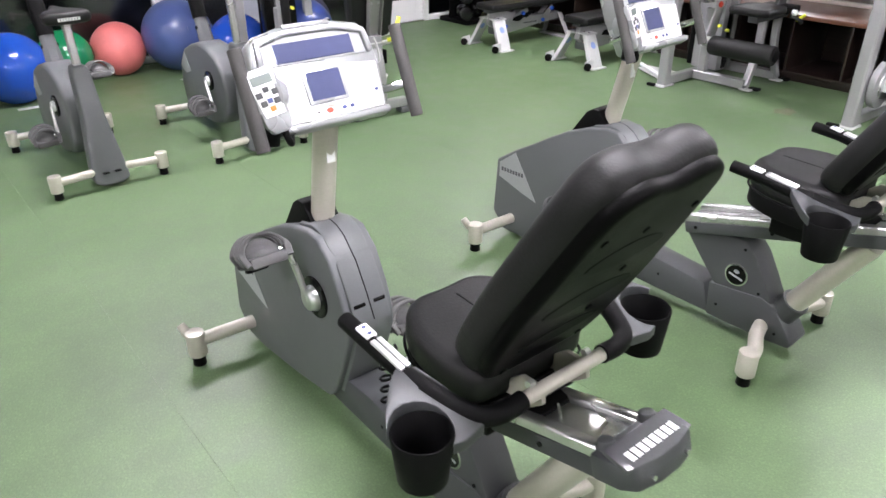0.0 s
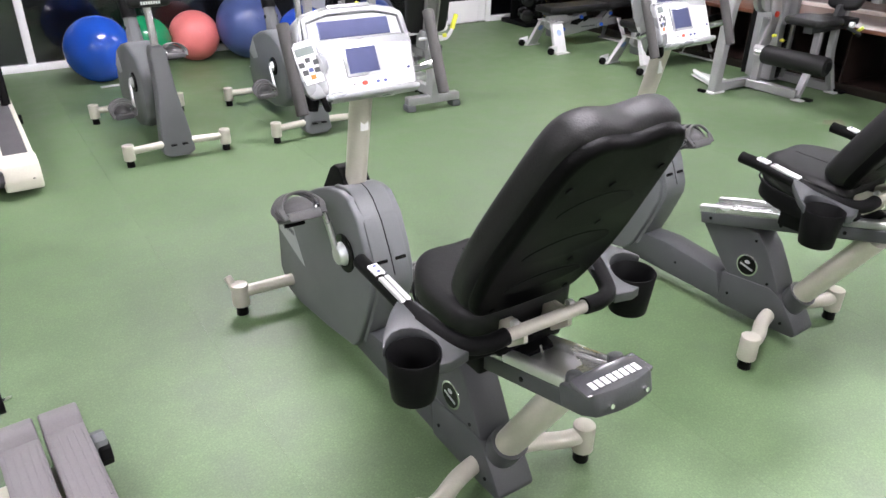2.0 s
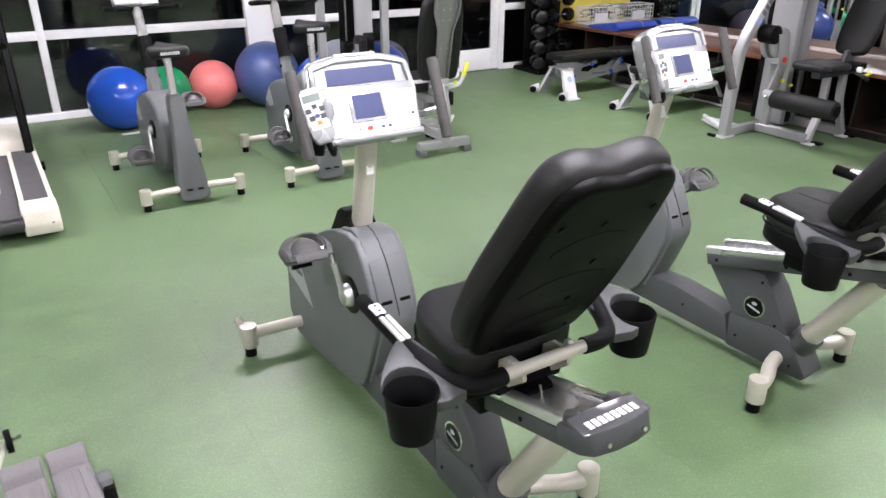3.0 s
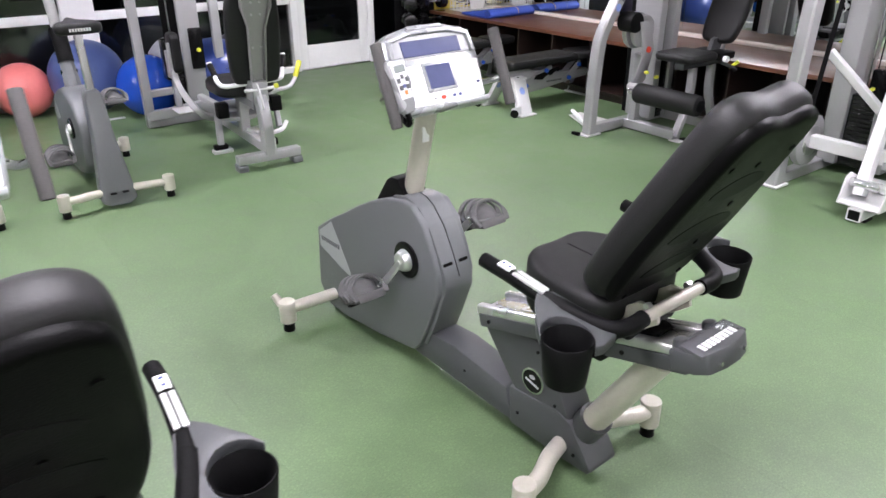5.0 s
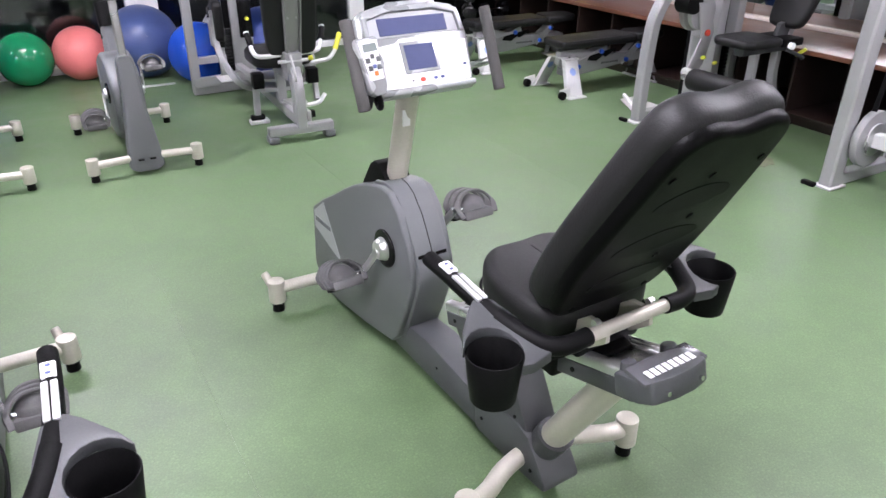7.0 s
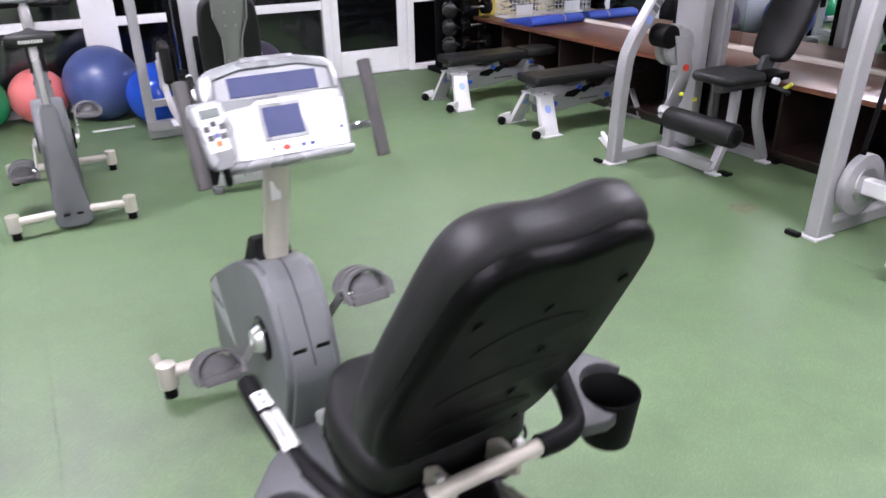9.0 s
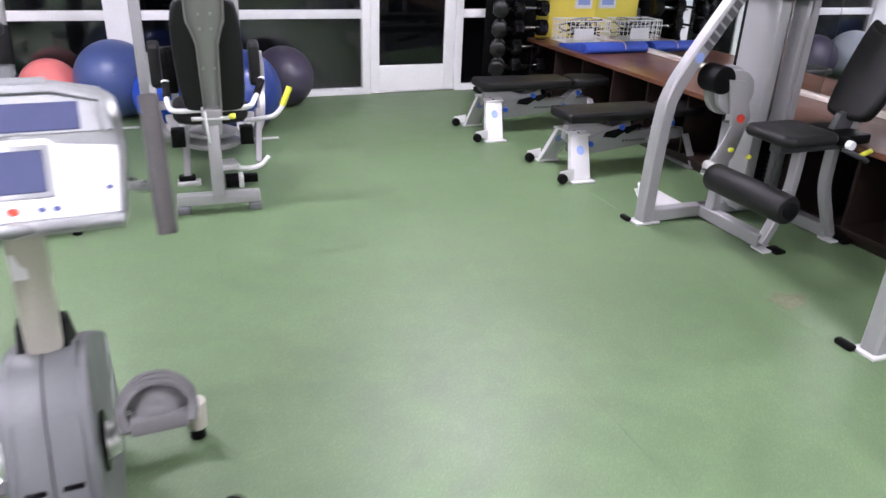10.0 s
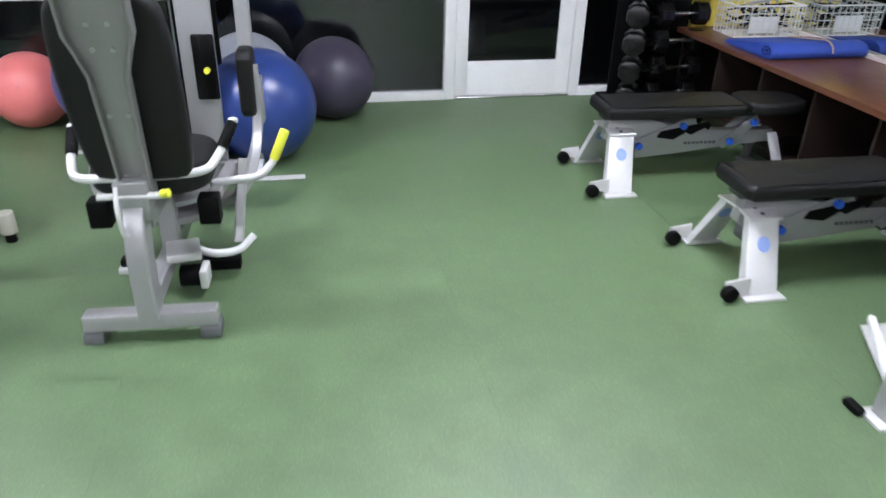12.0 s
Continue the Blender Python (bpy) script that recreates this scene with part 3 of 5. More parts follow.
    tw = part("seat_tower", prism([(0.47, 0.40), (0.40, 0.315), (0.305, 0.205), (0.305, 0.16), (0.05, 0.15), (0.055, 0.205), (0.10, 0.29), (0.15, 0.375), (0.20, 0.43), (0.30, 0.43)], -0.060, 0.060, "x", 0.012, 2), GREY_D, t)
    part("base_block", prism([(0.32, 0.205), (0.31, 0.055), (0.06, 0.052), (-0.040, 0.058), (-0.050, 0.080), (-0.020, 0.125), (0.045, 0.205), (0.10, 0.225)], -0.067, 0.067, "x", 0.010, 2), GREY_D, t)
    for s in (-1, 1):
        part("badge_ring", cyl((s * 0.056, 0.215, 0.278), (s * 0.064, 0.215, 0.278), 0.048, seg=28, b=0.002), CHROME, tw, "round badge with a chrome ring")
        part("badge", cyl((s * 0.06, 0.215, 0.278), (s * 0.0655, 0.215, 0.278), 0.041, seg=28), BLACK_G, tw)
        part("badge_print", box(s * 0.0657 - 0.0006, s * 0.0657 + 0.0006, -0.030, 0.030, -0.004, 0.004, 0, 1, pose(0, 0.215, 0.272, 14)), GREY_L, tw)
        part("badge_print", prism([(0.215 + a, 0.294 + b) for a, b in ring(0.012, 12, 0.008)], s * 0.0657 - 0.0006, s * 0.0657 + 0.0006, "x"), GREY_L, tw)
        for y, z in ((0.27, 0.12), (0.02, 0.10), (0.115, 0.235), (0.55, 0.14), (0.20, 0.395)):
            h = 0.067 if z < 0.13 else 0.060
            part("bolt", cyl((s * h, y, z), (s * (h + 0.0035), y, z), 0.006, seg=10), BLACK, tw)
    rl = Matrix.Translation((0, 0.46, 0.435)) @ Matrix.Rotation(radians(-15.5), 4, "X")
    r0 = part("seat_rail", box(-0.085, 0.085, -0.80, 0.0, -0.05, -0.002, 0.006, 2, rl), GREY_D, t)
    for a, b in ((-0.083, -0.048), (0.048, 0.083)):
        part("track", prism([(a, -0.002), (a, 0.022), (a + 0.008, 0.028), (b - 0.008, 0.028), (b, 0.022), (b, -0.002)], -0.78, 0.004, "y", 0.002, 1, rl), RAIL, r0, "polished aluminium seat track")
    part("track_bed", box(-0.047, 0.047, -0.78, 0.0, -0.001, 0.010, 0.002, 1, rl), RAIL, r0)
    for y in (-0.05, -0.36, -0.60):
        for s in (-1, 1):
            part("bolt", cyl(rl @ Vector((s * 0.084, y, -0.025)), rl @ Vector((s * 0.088, y, -0.025)), 0.007, seg=10), BLACK, r0)
    part("stop_pin", cyl(rl @ Vector((-0.01, -0.60, 0.008)), rl @ Vector((-0.014, -0.60, 0.045)), 0.004, seg=8), CHROME, r0)
    cap = part("tail_cap", prism([(-0.105, 0.0), (-0.105, -0.07), (-0.088, -0.105), (-0.03, -0.118), (0.03, -0.118), (0.088, -0.105), (0.105, -0.07), (0.105, 0.0)], -0.046, 0.014, "z", 0.008, 2, rl @ Matrix.Translation((0, -0.765, 0.012))), GREY_D, t)
    wm = rl @ Matrix.Translation((0, -0.843, 0.029)) @ Matrix.Rotation(radians(18), 4, "X")
    part("tail_plate", prism([(-0.100, 0.045), (-0.104, -0.02), (-0.03, -0.038), (0.03, -0.038), (0.104, -0.02), (0.100, 0.045)], -0.012, 0.0, "z", 0.003, 2, wm), TAIL, cap, "glossy grey end plate")
    bars(cap, wm @ pose(0, 0.0, 0.0015), -0.078, 0.156, 8, 0.024, PRINT)
    for s in (-1, 1):
        part("bumper", cyl(rl @ Vector((s * 0.066, -0.78, 0.006)), rl @ Vector((s * 0.066, -0.78, 0.045)), 0.026, 0.018, 16, 0.006), GREY_D, cap)
        part("cap_screw", cyl(rl @ Vector((s * 0.055, -0.876, -0.010)), rl @ Vector((s * 0.055, -0.886, -0.010)), 0.006, seg=10), CHROME, cap)
    coil = [(-0.030 + 0.028 * math.cos(a), 0.545 + 0.022 * math.sin(a), 0.222 + 0.014 * a / 2.1) for a in [i * 0.7 for i in range(46)]]
    if lean == 0:
        part("coiled_cable", tube(coil, 0.0045, 6), BLACK, t, "coiled black sensor cable")
    # rear post and stabilisers
    part("rear_post", sweep([Vector((0, 0.02, 0.19)), Vector((0, -0.20, 0.555))], ring(0.050, 20, 0.042), (0, 1, 0)), BEIGE, t)
    part("post_collar", sweep([Vector((0, 0.035, 0.165)), Vector((0, -0.005, 0.232))], ring(0.060, 20, 0.054), (0, 1, 0)), GREY_D, t)
    part("rear_stabiliser", tube([(-0.31, 0.0, 0.105), (-0.23, 0.015, 0.108), (-0.13, 0.06, 0.11), (0, 0.085, 0.11), (0.13, 0.06, 0.11), (0.23, 0.015, 0.108), (0.31, 0.0, 0.105)], 0.028, 14), BEIGE, t)
    part("front_stabiliser", tube([(-0.315, 1.43, 0.105), (0, 1.40, 0.115), (0.315, 1.43, 0.105)], 0.026, 14), BEIGE, t)
    for s in (-1, 1):
        foot(t, s * 0.31, 0.0)
        foot(t, s * 0.315, 1.43, 0.11, True)
    # seat, back and carriage, slid along the rail
    fixed = set(t.children_recursive)
    part("carriage", box(-0.060, 0.060, -0.09, 0.12, 0.555, 0.61, 0.010, 2), BLACK, t)
    part("seat_underframe", box(-0.105, 0.105, -0.055, 0.16, 0.600, 0.640, 0.008, 2), BLACK, t)
    part("carriage_clamp", box(-0.10, 0.10, 0.03, 0.22, 0.485, 0.56, 0.010, 2), BLACK, t)
    for s in (-1, 1):
        part("bracket", prism([(-0.118, 0.672), (-0.06, 0.625), (0.03, 0.625), (0.02, 0.655), (-0.05, 0.712), (-0.112, 0.715)], s * 0.072 - 0.007, s * 0.072 + 0.007, "x", 0.003), BEIGE, t)
        part("bracket_bolt", cyl((s * 0.082, -0.09, 0.72), (s * 0.098, -0.09, 0.72), 0.010, seg=8), RAIL, t)
    part("seat_lever", box(0.06, 0.10, 0.20, 0.245, 0.50, 0.525, 0.006), BLUE_K, t, "small blue adjusting lever")
    seat_o = [(-0.185, 0.01), (-0.195, 0.12), (-0.182, 0.22), (-0.14, 0.30), (-0.08, 0.335), (0.0, 0.325), (0.08, 0.335), (0.14, 0.30), (0.182, 0.22), (0.195, 0.12), (0.185, 0.01), (0.12, -0.015), (-0.12, -0.015)]
    sm = Matrix.Translation((0, 0, 0.628)) @ Matrix.Rotation(radians(3), 4, "X")
    seat = part("seat", cushion(seat_o, 0.105, 0.034, "z", sm, 4), VINYL, t, "black vinyl seat cushion")
    part("seat_pan", cushion([(x * 0.97, y * 0.97) for x, y in seat_o], 0.065, 0.012, "z", sm @ Matrix.Translation((0, 0.004, -0.060)), 2), BLACK, seat)
    part("piping", tube([sm @ Vector((x * 1.0, y, 0.012)) for x, y in seat_o + seat_o[:1]], 0.004, 6), BLACK, seat)
    part("crease", box(-0.003, 0.003, 0.0, 0.27, 0.100, 0.1062, 0.001, 1, sm), BLACK, seat)
    bk = pose(0, 0.055, 0.64, 30)
    back_o = [(-0.125, 0.078), (-0.172, 0.098), (-0.200, 0.165), (-0.213, 0.32), (-0.198, 0.48), (-0.182, 0.62), (-0.168, 0.682), (-0.140, 0.716), (-0.088, 0.729), (-0.045, 0.721), (0.0, 0.714), (0.045, 0.721), (0.088, 0.729), (0.140, 0.716), (0.168, 0.682), (0.182, 0.62), (0.198, 0.48), (0.213, 0.32), (0.200, 0.165), (0.172, 0.098), (0.125, 0.078)]
    backrest = part("backrest", cushion(back_o, 0.094, 0.036, "y", bk @ Matrix.Translation((0, -0.008, 0)), 5), VINYL, t, "tall black vinyl backrest cushion")
    shell_o = [(x * 0.955, 0.019 + z * 0.955) for x, z in back_o]
    part("back_shell", pillow(shell_o, 0.044, 0.018, "y", bk @ Matrix.Translation((0, -0.030, 0)), 4), SHELL, backrest, "black moulded back shell")
    for z, w, h in ((0.215, 0.125, 0.040), (0.355, 0.135, 0.048), (0.505, 0.115, 0.046)):
        lens = [(w * math.cos(radians(a)), z + (h if math.sin(radians(a)) > 0 else h * 0.72) * math.sin(radians(a)) * (1 - 0.18 * math.cos(radians(a)) ** 2)) for a in range(0, 360, 18)]
        part("back_recess", prism(lens, -0.0318, -0.026, "y", 0.002, 1, bk), BLACK, backrest)
    for z, w in ((0.13, 0.12), (0.13, -0.12), (0.432, 0.05), (0.285, 0.05), (0.60, 0.13), (0.60, -0.13), (0.580, 0.0)):
        part("back_screw", cyl(bk @ Vector((w, -0.034, z)), bk @ Vector((w, -0.026, z)), 0.009, seg=12), BLACK, backrest)
    # seat handlebar with grips and cup holders
    part("seat_bar", tube([(-0.135, -0.105, 0.705), (0.135, -0.105, 0.705)], 0.017, 14, False), BEIGE, t)
    for s in (-1, 1):
        part("bar_elbow", tube([(s * 0.128, -0.105, 0.705), (s * 0.185, -0.106, 0.704), (s * 0.232, -0.085, 0.706), (s * 0.262, -0.03, 0.718), (s * 0.286, 0.035, 0.737)], 0.023, 14), BLACK, t)
        g = part("grip", tube([(s * 0.284, 0.032, 0.736), (s * 0.297, 0.10, 0.748), (s * 0.306, 0.20, 0.768), (s * 0.308, 0.298, 0.778)], 0.021, 14), BLACK, t, "black grip with steel pulse sensors")
        d = (Vector((s * 0.307, 0.24, 0.774)) - Vector((s * 0.296, 0.079, 0.744))).normalized()
        o = Vector((s * 0.296, 0.079, 0.744)) + Vector((0, 0, 0.016))
        q = Matrix.Translation(o) @ d.to_track_quat("Y", "Z").to_matrix().to_4x4()
        for dx in (-0.0085, 0.0085):
            part("sensor", box(dx - 0.007, dx + 0.007, 0.0, 0.105, 0, 0.009, 0.003, 2, q), GRIP_P, g)
        part("button_pad", box(-0.015, 0.015, 0.115, 0.160, 0, 0.009, 0.004, 2, q), PRINT, g)
        for yy in (0.126, 0.148):
            part("button", prism([(a, b + yy) for a, b in ring(0.006, 10, 0.004)], 0.008, 0.0102, "z", 0, 1, q), BLUE_B, g)
        cup = part("cup_holder", pipe_ring((s * 0.358, -0.055, 0), 0.066, 0.005, 0.594, 0.716, 0.054), BLACK, t, "black plastic cup holder", 50)
        sk = Matrix(((1, 0, 0, 0), (0, 1, 0, 0), (0, 0.30, 1, 0.022), (0, 0, 0, 1)))
        arc = [(0.358 + 0.0665 * math.cos(radians(a)), -0.055 + 0.0665 * math.sin(radians(a))) for a in range(30, 241, 21)]
        plate = arc + [(0.296, -0.118), (0.238, -0.108), (0.236, -0.07), (0.252, 0.01), (0.274, 0.075), (0.316, 0.090), (0.344, 0.070), (0.398, 0.014), (0.420, -0.020)]
        part("cup_bracket", prism([(s * a, b) for a, b in plate], 0.688, 0.716, "z", 0.003, 2, sk), GREY_D, cup)
        part("cup_peg", prism([(-0.012, 0.60), (0.012, 0.60), (0.0, 0.645)], -0.058, -0.050, "y", 0.002, 1, Matrix.Translation((s * 0.358, 0, 0))), GREY, cup)
    move = Matrix.Translation((0, -0.964 * slide, 0.267 * slide))
    for o in t.children_recursive:
        if o not in fixed:
            o.data.transform(move)
    return t


recumbent(pose(0.924, 0.747, 0, 0, 0, 0.15), (0.07, 0.172), "grey recumbent bike with white console and black seat", 0.0, 0.79, 0.0, -8)
recumbent(pose(2.426, 0.786, 0, 0, 0, 2.46), (0.100, -0.130), "grey recumbent bike with console, nearer the weight machines", 0.103, 0.755, 0.034, 18)


# ---- upright bikes ----
def upright(m, label, crank, rise):
    t = thing("upright_bike", m, label, "exercise bike", "upright bikes")
    body = [(0.82, 0.60), (0.68, 0.635), (0.54, 0.625), (0.40, 0.58), (0.30, 0.48), (0.27, 0.36), (0.30, 0.20), (0.40, 0.12), (0.60, 0.075), (0.98, 0.07), (1.06, 0.11), (1.10, 0.28), (1.06, 0.44), (0.96, 0.545)]
    sh = part("shroud", prism(body, -0.095, 0.095, "x", 0.026, 3), GREY, t)
    for s in (-1, 1):
        part("decal", prism([(1.05, 0.41), (0.94, 0.53), (0.86, 0.40), (0.96, 0.37)], s * 0.0955, s * 0.0965, "x"), GREY_L, sh)
        part("crank", cyl((s * 0.092, 0.52, 0.40), (s * 0.108, 0.52, 0.40), 0.066, seg=24, b=0.004), BLACK_G, t)
        part("crank_hub", cyl((s * 0.106, 0.52, 0.40), (s * 0.128, 0.52, 0.40), 0.036, 0.028, 18, 0.004), RAIL, t)
        sg = 1 if s < 0 else -1
        dy, dz = crank[0] * sg, crank[1] * sg
        part("crank_arm", beam((s * 0.128, 0.52, 0.40), (s * 0.140, 0.52 + dy, 0.40 + dz), 0.016, 0.030, (0, -dz, dy)), RAIL, t)
        pedal(t, s * 0.215, 0.52 + dy, 0.40 + dz, 8 * sg, s)
    leg = part("rear_leg", prism([(-0.105, 0.045), (-0.095, 0.16), (-0.062, 0.42), (-0.050, 0.66), (-0.036, 0.70), (0.036, 0.70), (0.050, 0.66), (0.062, 0.42), (0.095, 0.16), (0.105, 0.045), (0.06, 0.02), (-0.06, 0.02)], -0.055, 0.055, "y", 0.016, 3, Matrix.Translation((0, 0.02, 0)) @ Matrix.Shear("XY", 4, (0, 0)) @ Matrix(((1, 0, 0, 0), (0, 1, 0.25, 0), (0, 0, 1, 0), (0, 0, 0, 1)))), GREY, t)
    for s in (-1, 1):
        part("slot", box(s * 0.035 - 0.018, s * 0.035 + 0.018, -0.048, -0.02, 0.10, 0.108, 0.003), BLACK, leg)
    part("seat_post", beam((0, 0.19, 0.66), (0, 0.225, 0.93 + rise), 0.046, 0.036, (0, 1, 0), 0.008), RAIL, t)
    sad = part("saddle", cushion([(-0.125, -0.06), (-0.13, 0.0), (-0.10, 0.07), (-0.045, 0.13), (-0.028, 0.24), (0.0, 0.265), (0.028, 0.24), (0.045, 0.13), (0.10, 0.07), (0.13, 0.0), (0.125, -0.06), (0.07, -0.085), (-0.07, -0.085)], 0.065, 0.024, "z", Matrix.Translation((0, 0.20, 0.925 + rise)), 3), VINYL, t, "black padded saddle")
    bars(sad, Matrix.Translation((0, 0.112, 0.955 + rise)) @ Matrix.Rotation(radians(90), 4, "X"), -0.06, 0.12, 8, 0.018, PRINT)
    mast = part("mast", sweep([Vector((0, 0.70, 0.58)), Vector((0, 0.95, 1.22))], ring(0.034, 18, 0.030), (0, 1, 0)), SILVER_SHADED, t)
    part("mast_cover", sweep([Vector((0, 0.68, 0.53)), Vector((0, 0.780, 0.785))], rect(0.115, 0.085, 0.030), (0, 1, 0), None, [1.0, 0.72]), GREY, mast)
    part("mast_boot", sweep([Vector((0, 0.777, 0.775)), Vector((0, 0.857, 0.98))], ring(0.050, 18, 0.045), (0, 1, 0)), BLACK, mast)
    part("clamp", cyl((-0.05, 0.752, 0.715), (0.05, 0.752, 0.715), 0.014, seg=10), BLACK_G, mast)
    cm = pose(0, 0.88, 1.20, -35)
    con = part("console", prism([(-0.15, 0.0), (-0.165, 0.2), (-0.12, 0.24), (0.12, 0.24), (0.165, 0.2), (0.15, 0.0)], 0.0, 0.06, "y", 0.012, 2, cm), PANEL_S, t)
    part("panel", prism([(-0.135, 0.015), (-0.148, 0.19), (0.148, 0.19), (0.135, 0.015)], -0.004, 0.006, "y", 0.002, 1, cm), PANEL, con)
    part("display", box(-0.06, 0.06, -0.007, 0.0, 0.07, 0.16, 0.002, 1, cm), LCD, con)
    for s in (-1, 1):
        part("handlebar", tube([(0, 0.93, 1.17), (s * 0.14, 0.89, 1.17), (s * 0.22, 0.80, 1.18), (s * 0.24, 0.68, 1.19), (s * 0.20, 0.60, 1.20)], 0.017, 12), BLACK, t)
    part("rear_stabiliser", tube([(-0.31, 0, 0.10), (0, 0.02, 0.105), (0.31, 0, 0.10)], 0.024, 14), BEIGE, t)
    part("front_stabiliser", tube([(-0.31, 1.04, 0.10), (0, 1.02, 0.105), (0.31, 1.04, 0.10)], 0.024, 14), BEIGE, t)
    for s in (-1, 1):
        foot(t, s * 0.31, 0.0)
        foot(t, s * 0.31, 1.04)
    return t


upright(pose(0.905, 4.215, 0, 0, 0, 1.0), "grey upright exercise bike with black saddle near the blue ball", (-0.06, -0.16), 0.01)
upright(pose(1.872, 4.170, 0, 0, 0, -0.5), "grey upright exercise bike with black saddle near the hip machine", (-0.10, -0.14), 0.10)


# ---- treadmill ----
def treadmill(m):
    t = thing("treadmill", m, "cream and black treadmill facing the windows", "treadmill")
    part("deck", box(-0.42, 0.42, 0.03, 1.70, 0.06, 0.155, 0.01), GREY_D, t)
    part("belt", box(-0.255, 0.255, 0.0, 1.60, 0.150, 0.166, 0.007), BELT, t, "worn dark running belt")
    part("belt_roller", cyl((-0.255, 0.035, 0.115), (0.255, 0.035, 0.115), 0.048, seg=20), BELT, t)
    for s in (-1, 1):
        r = part("side_rail", box(s * 0.345 - 0.085, s * 0.345 + 0.085, 0.10, 1.62, 0.150, 0.184, 0.008), BELT, t)
        for x in (0.265, 0.425):
            part("rail_edge", box(s * x - 0.014, s * x + 0.014, 0.10, 1.62, 0.150, 0.190, 0.005), CREAM, r)
        part("rear_cap", prism([(0.0, 0.035), (-0.015, 0.10), (0.02, 0.19), (0.20, 0.20), (0.20, 0.05)], s * 0.345 - 0.10, s * 0.345 + 0.10, "x", 0.014, 3), CREAM, t, "cream plastic end cap")
        part("cap_screw", cyl((s * 0.40, -0.012, 0.10), (s * 0.40, 0.0, 0.10), 0.010, seg=12), BLACK, t)
        part("foot", cyl((s * 0.38, 0.16, 0.0), (s * 0.38, 0.16, 0.07), 0.028, seg=14), BLACK, t)
        part("upright", bent([(s * 0.40, 1.42, 0.17), (s * 0.40, 1.50, 0.60), (s * 0.40, 1.60, 1.10), (s * 0.39, 1.58, 1.28)], 0.06, 0.13, (0, -1, 0), 0.012), BLACK_G, t)
        part("handrail", tube([(s * 0.39, 1.56, 1.16), (s * 0.385, 1.30, 1.06), (s * 0.38, 1.05, 0.98)], 0.022, 12), BLACK, t)
        part("wheel", cyl((s * 0.44, 1.48, 0.04), (s * 0.48, 1.48, 0.04), 0.036, seg=16, b=0.004), BLACK, t)
    part("motor_cover", prism([(1.44, 0.15), (1.47, 0.26), (1.62, 0.32), (1.88, 0.30), (1.95, 0.06), (1.44, 0.06)], -0.41, 0.41, "x", 0.025, 3), CREAM, t)
    part("belt_mark", box(-0.10, -0.055, 0.70, 0.86, 0.166, 0.1672, 0), PRINT, t)
    part("belt_mark", box(0.13, 0.165, 0.52, 0.68, 0.166, 0.1672, 0), PRINT, t)
    part("console", prism([(1.46, 1.20), (1.42, 1.25), (1.62, 1.46), (1.68, 1.42), (1.64, 1.22)], -0.40, 0.40, "x", 0.02, 3), GREY, t)
    part("display", box(-0.18, 0.18, -0.004, 0.006, 0.05, 0.20, 0.003, 1, pose(0, 1.43, 1.26, -42)), LCD, t)
    return t


treadmill(pose(-0.36, 4.03, 0))
treadmill(pose(-1.36, 4.03, 0))


# ---- stepper ----
def stepper(m):
    t = thing("stepper", m, "grey stair stepper with two ribbed foot pedals", "stepper")
    part("base", box(-0.95, 0.03, -0.40, -0.06, 0.03, 0.09, 0.012), CREAM, t)
    for x in (-0.125, 0.0):
        p_ = part("pedal", prism([(-0.42, 0.10), (-0.42, 0.16), (-0.40, 0.178), (-0.02, 0.178), (0.025, 0.20), (0.05, 0.20), (0.05, 0.10)], x - 0.056, x + 0.056, "x", 0.010, 3), TRAY, t, "grey ribbed rubber foot pedal")
        part("lip", prism([(-0.030, 0.170), (-0.008, 0.206), (0.010, 0.216), (0.040, 0.214), (0.052, 0.200), (0.052, 0.10), (0.02, 0.10)], x - 0.055, x + 0.055, "x", 0.007, 3), TRAY, p_)
        for k in range(5):
            part("tread_rib", box(x - 0.044 + 0.022 * k - 0.003, x - 0.044 + 0.022 * k + 0.003, -0.38, -0.05, 0.177, 0.1815, 0.001, 1), TRAY, p_)
        part("pedal_arm", beam((x, -0.30, 0.075), (x, -0.08, 0.12), 0.04, 0.05), CREAM, t)
    part("pivot_knob", cyl((0.045, -0.10, 0.135), (0.095, -0.10, 0.135), 0.040, seg=8, b=0.006), GREY, t)
    part("knob_cap", cyl((0.062, -0.118, 0.112), (0.098, -0.118, 0.112), 0.042, seg=8, b=0.006), BLACK, t)
    part("lever", tube([(-0.24, 0.02, 0.10), (-0.20, 0.13, 0.12), (-0.165, 0.235, 0.125), (-0.150, 0.255, 0.17)], 0.008, 8), CREAM, t)
    part("wheel", cyl((-0.145, 0.255, 0.16), (-0.125, 0.255, 0.16), 0.040, seg=20, b=0.004), BLACK, t)
    part("wheel_axle", cyl((-0.125, 0.255, 0.16), (-0.098, 0.255, 0.165), 0.007, seg=10), CHROME, t)
    for x in (-0.90, -0.02):
        for y in (-0.36, -0.10):
            part("rubber_foot", cyl((x, y, 0), (x, y, 0.035), 0.025, seg=12), BLACK, t)
    part("column", beam((-0.80, -0.23, 0.08), (-0.80, -0.18, 1.15), 0.10, 0.07, (0, 1, 0)), GREY, t)
    return t


stepper(pose(-0.153, 1.585, 0, 0, 0, 4))


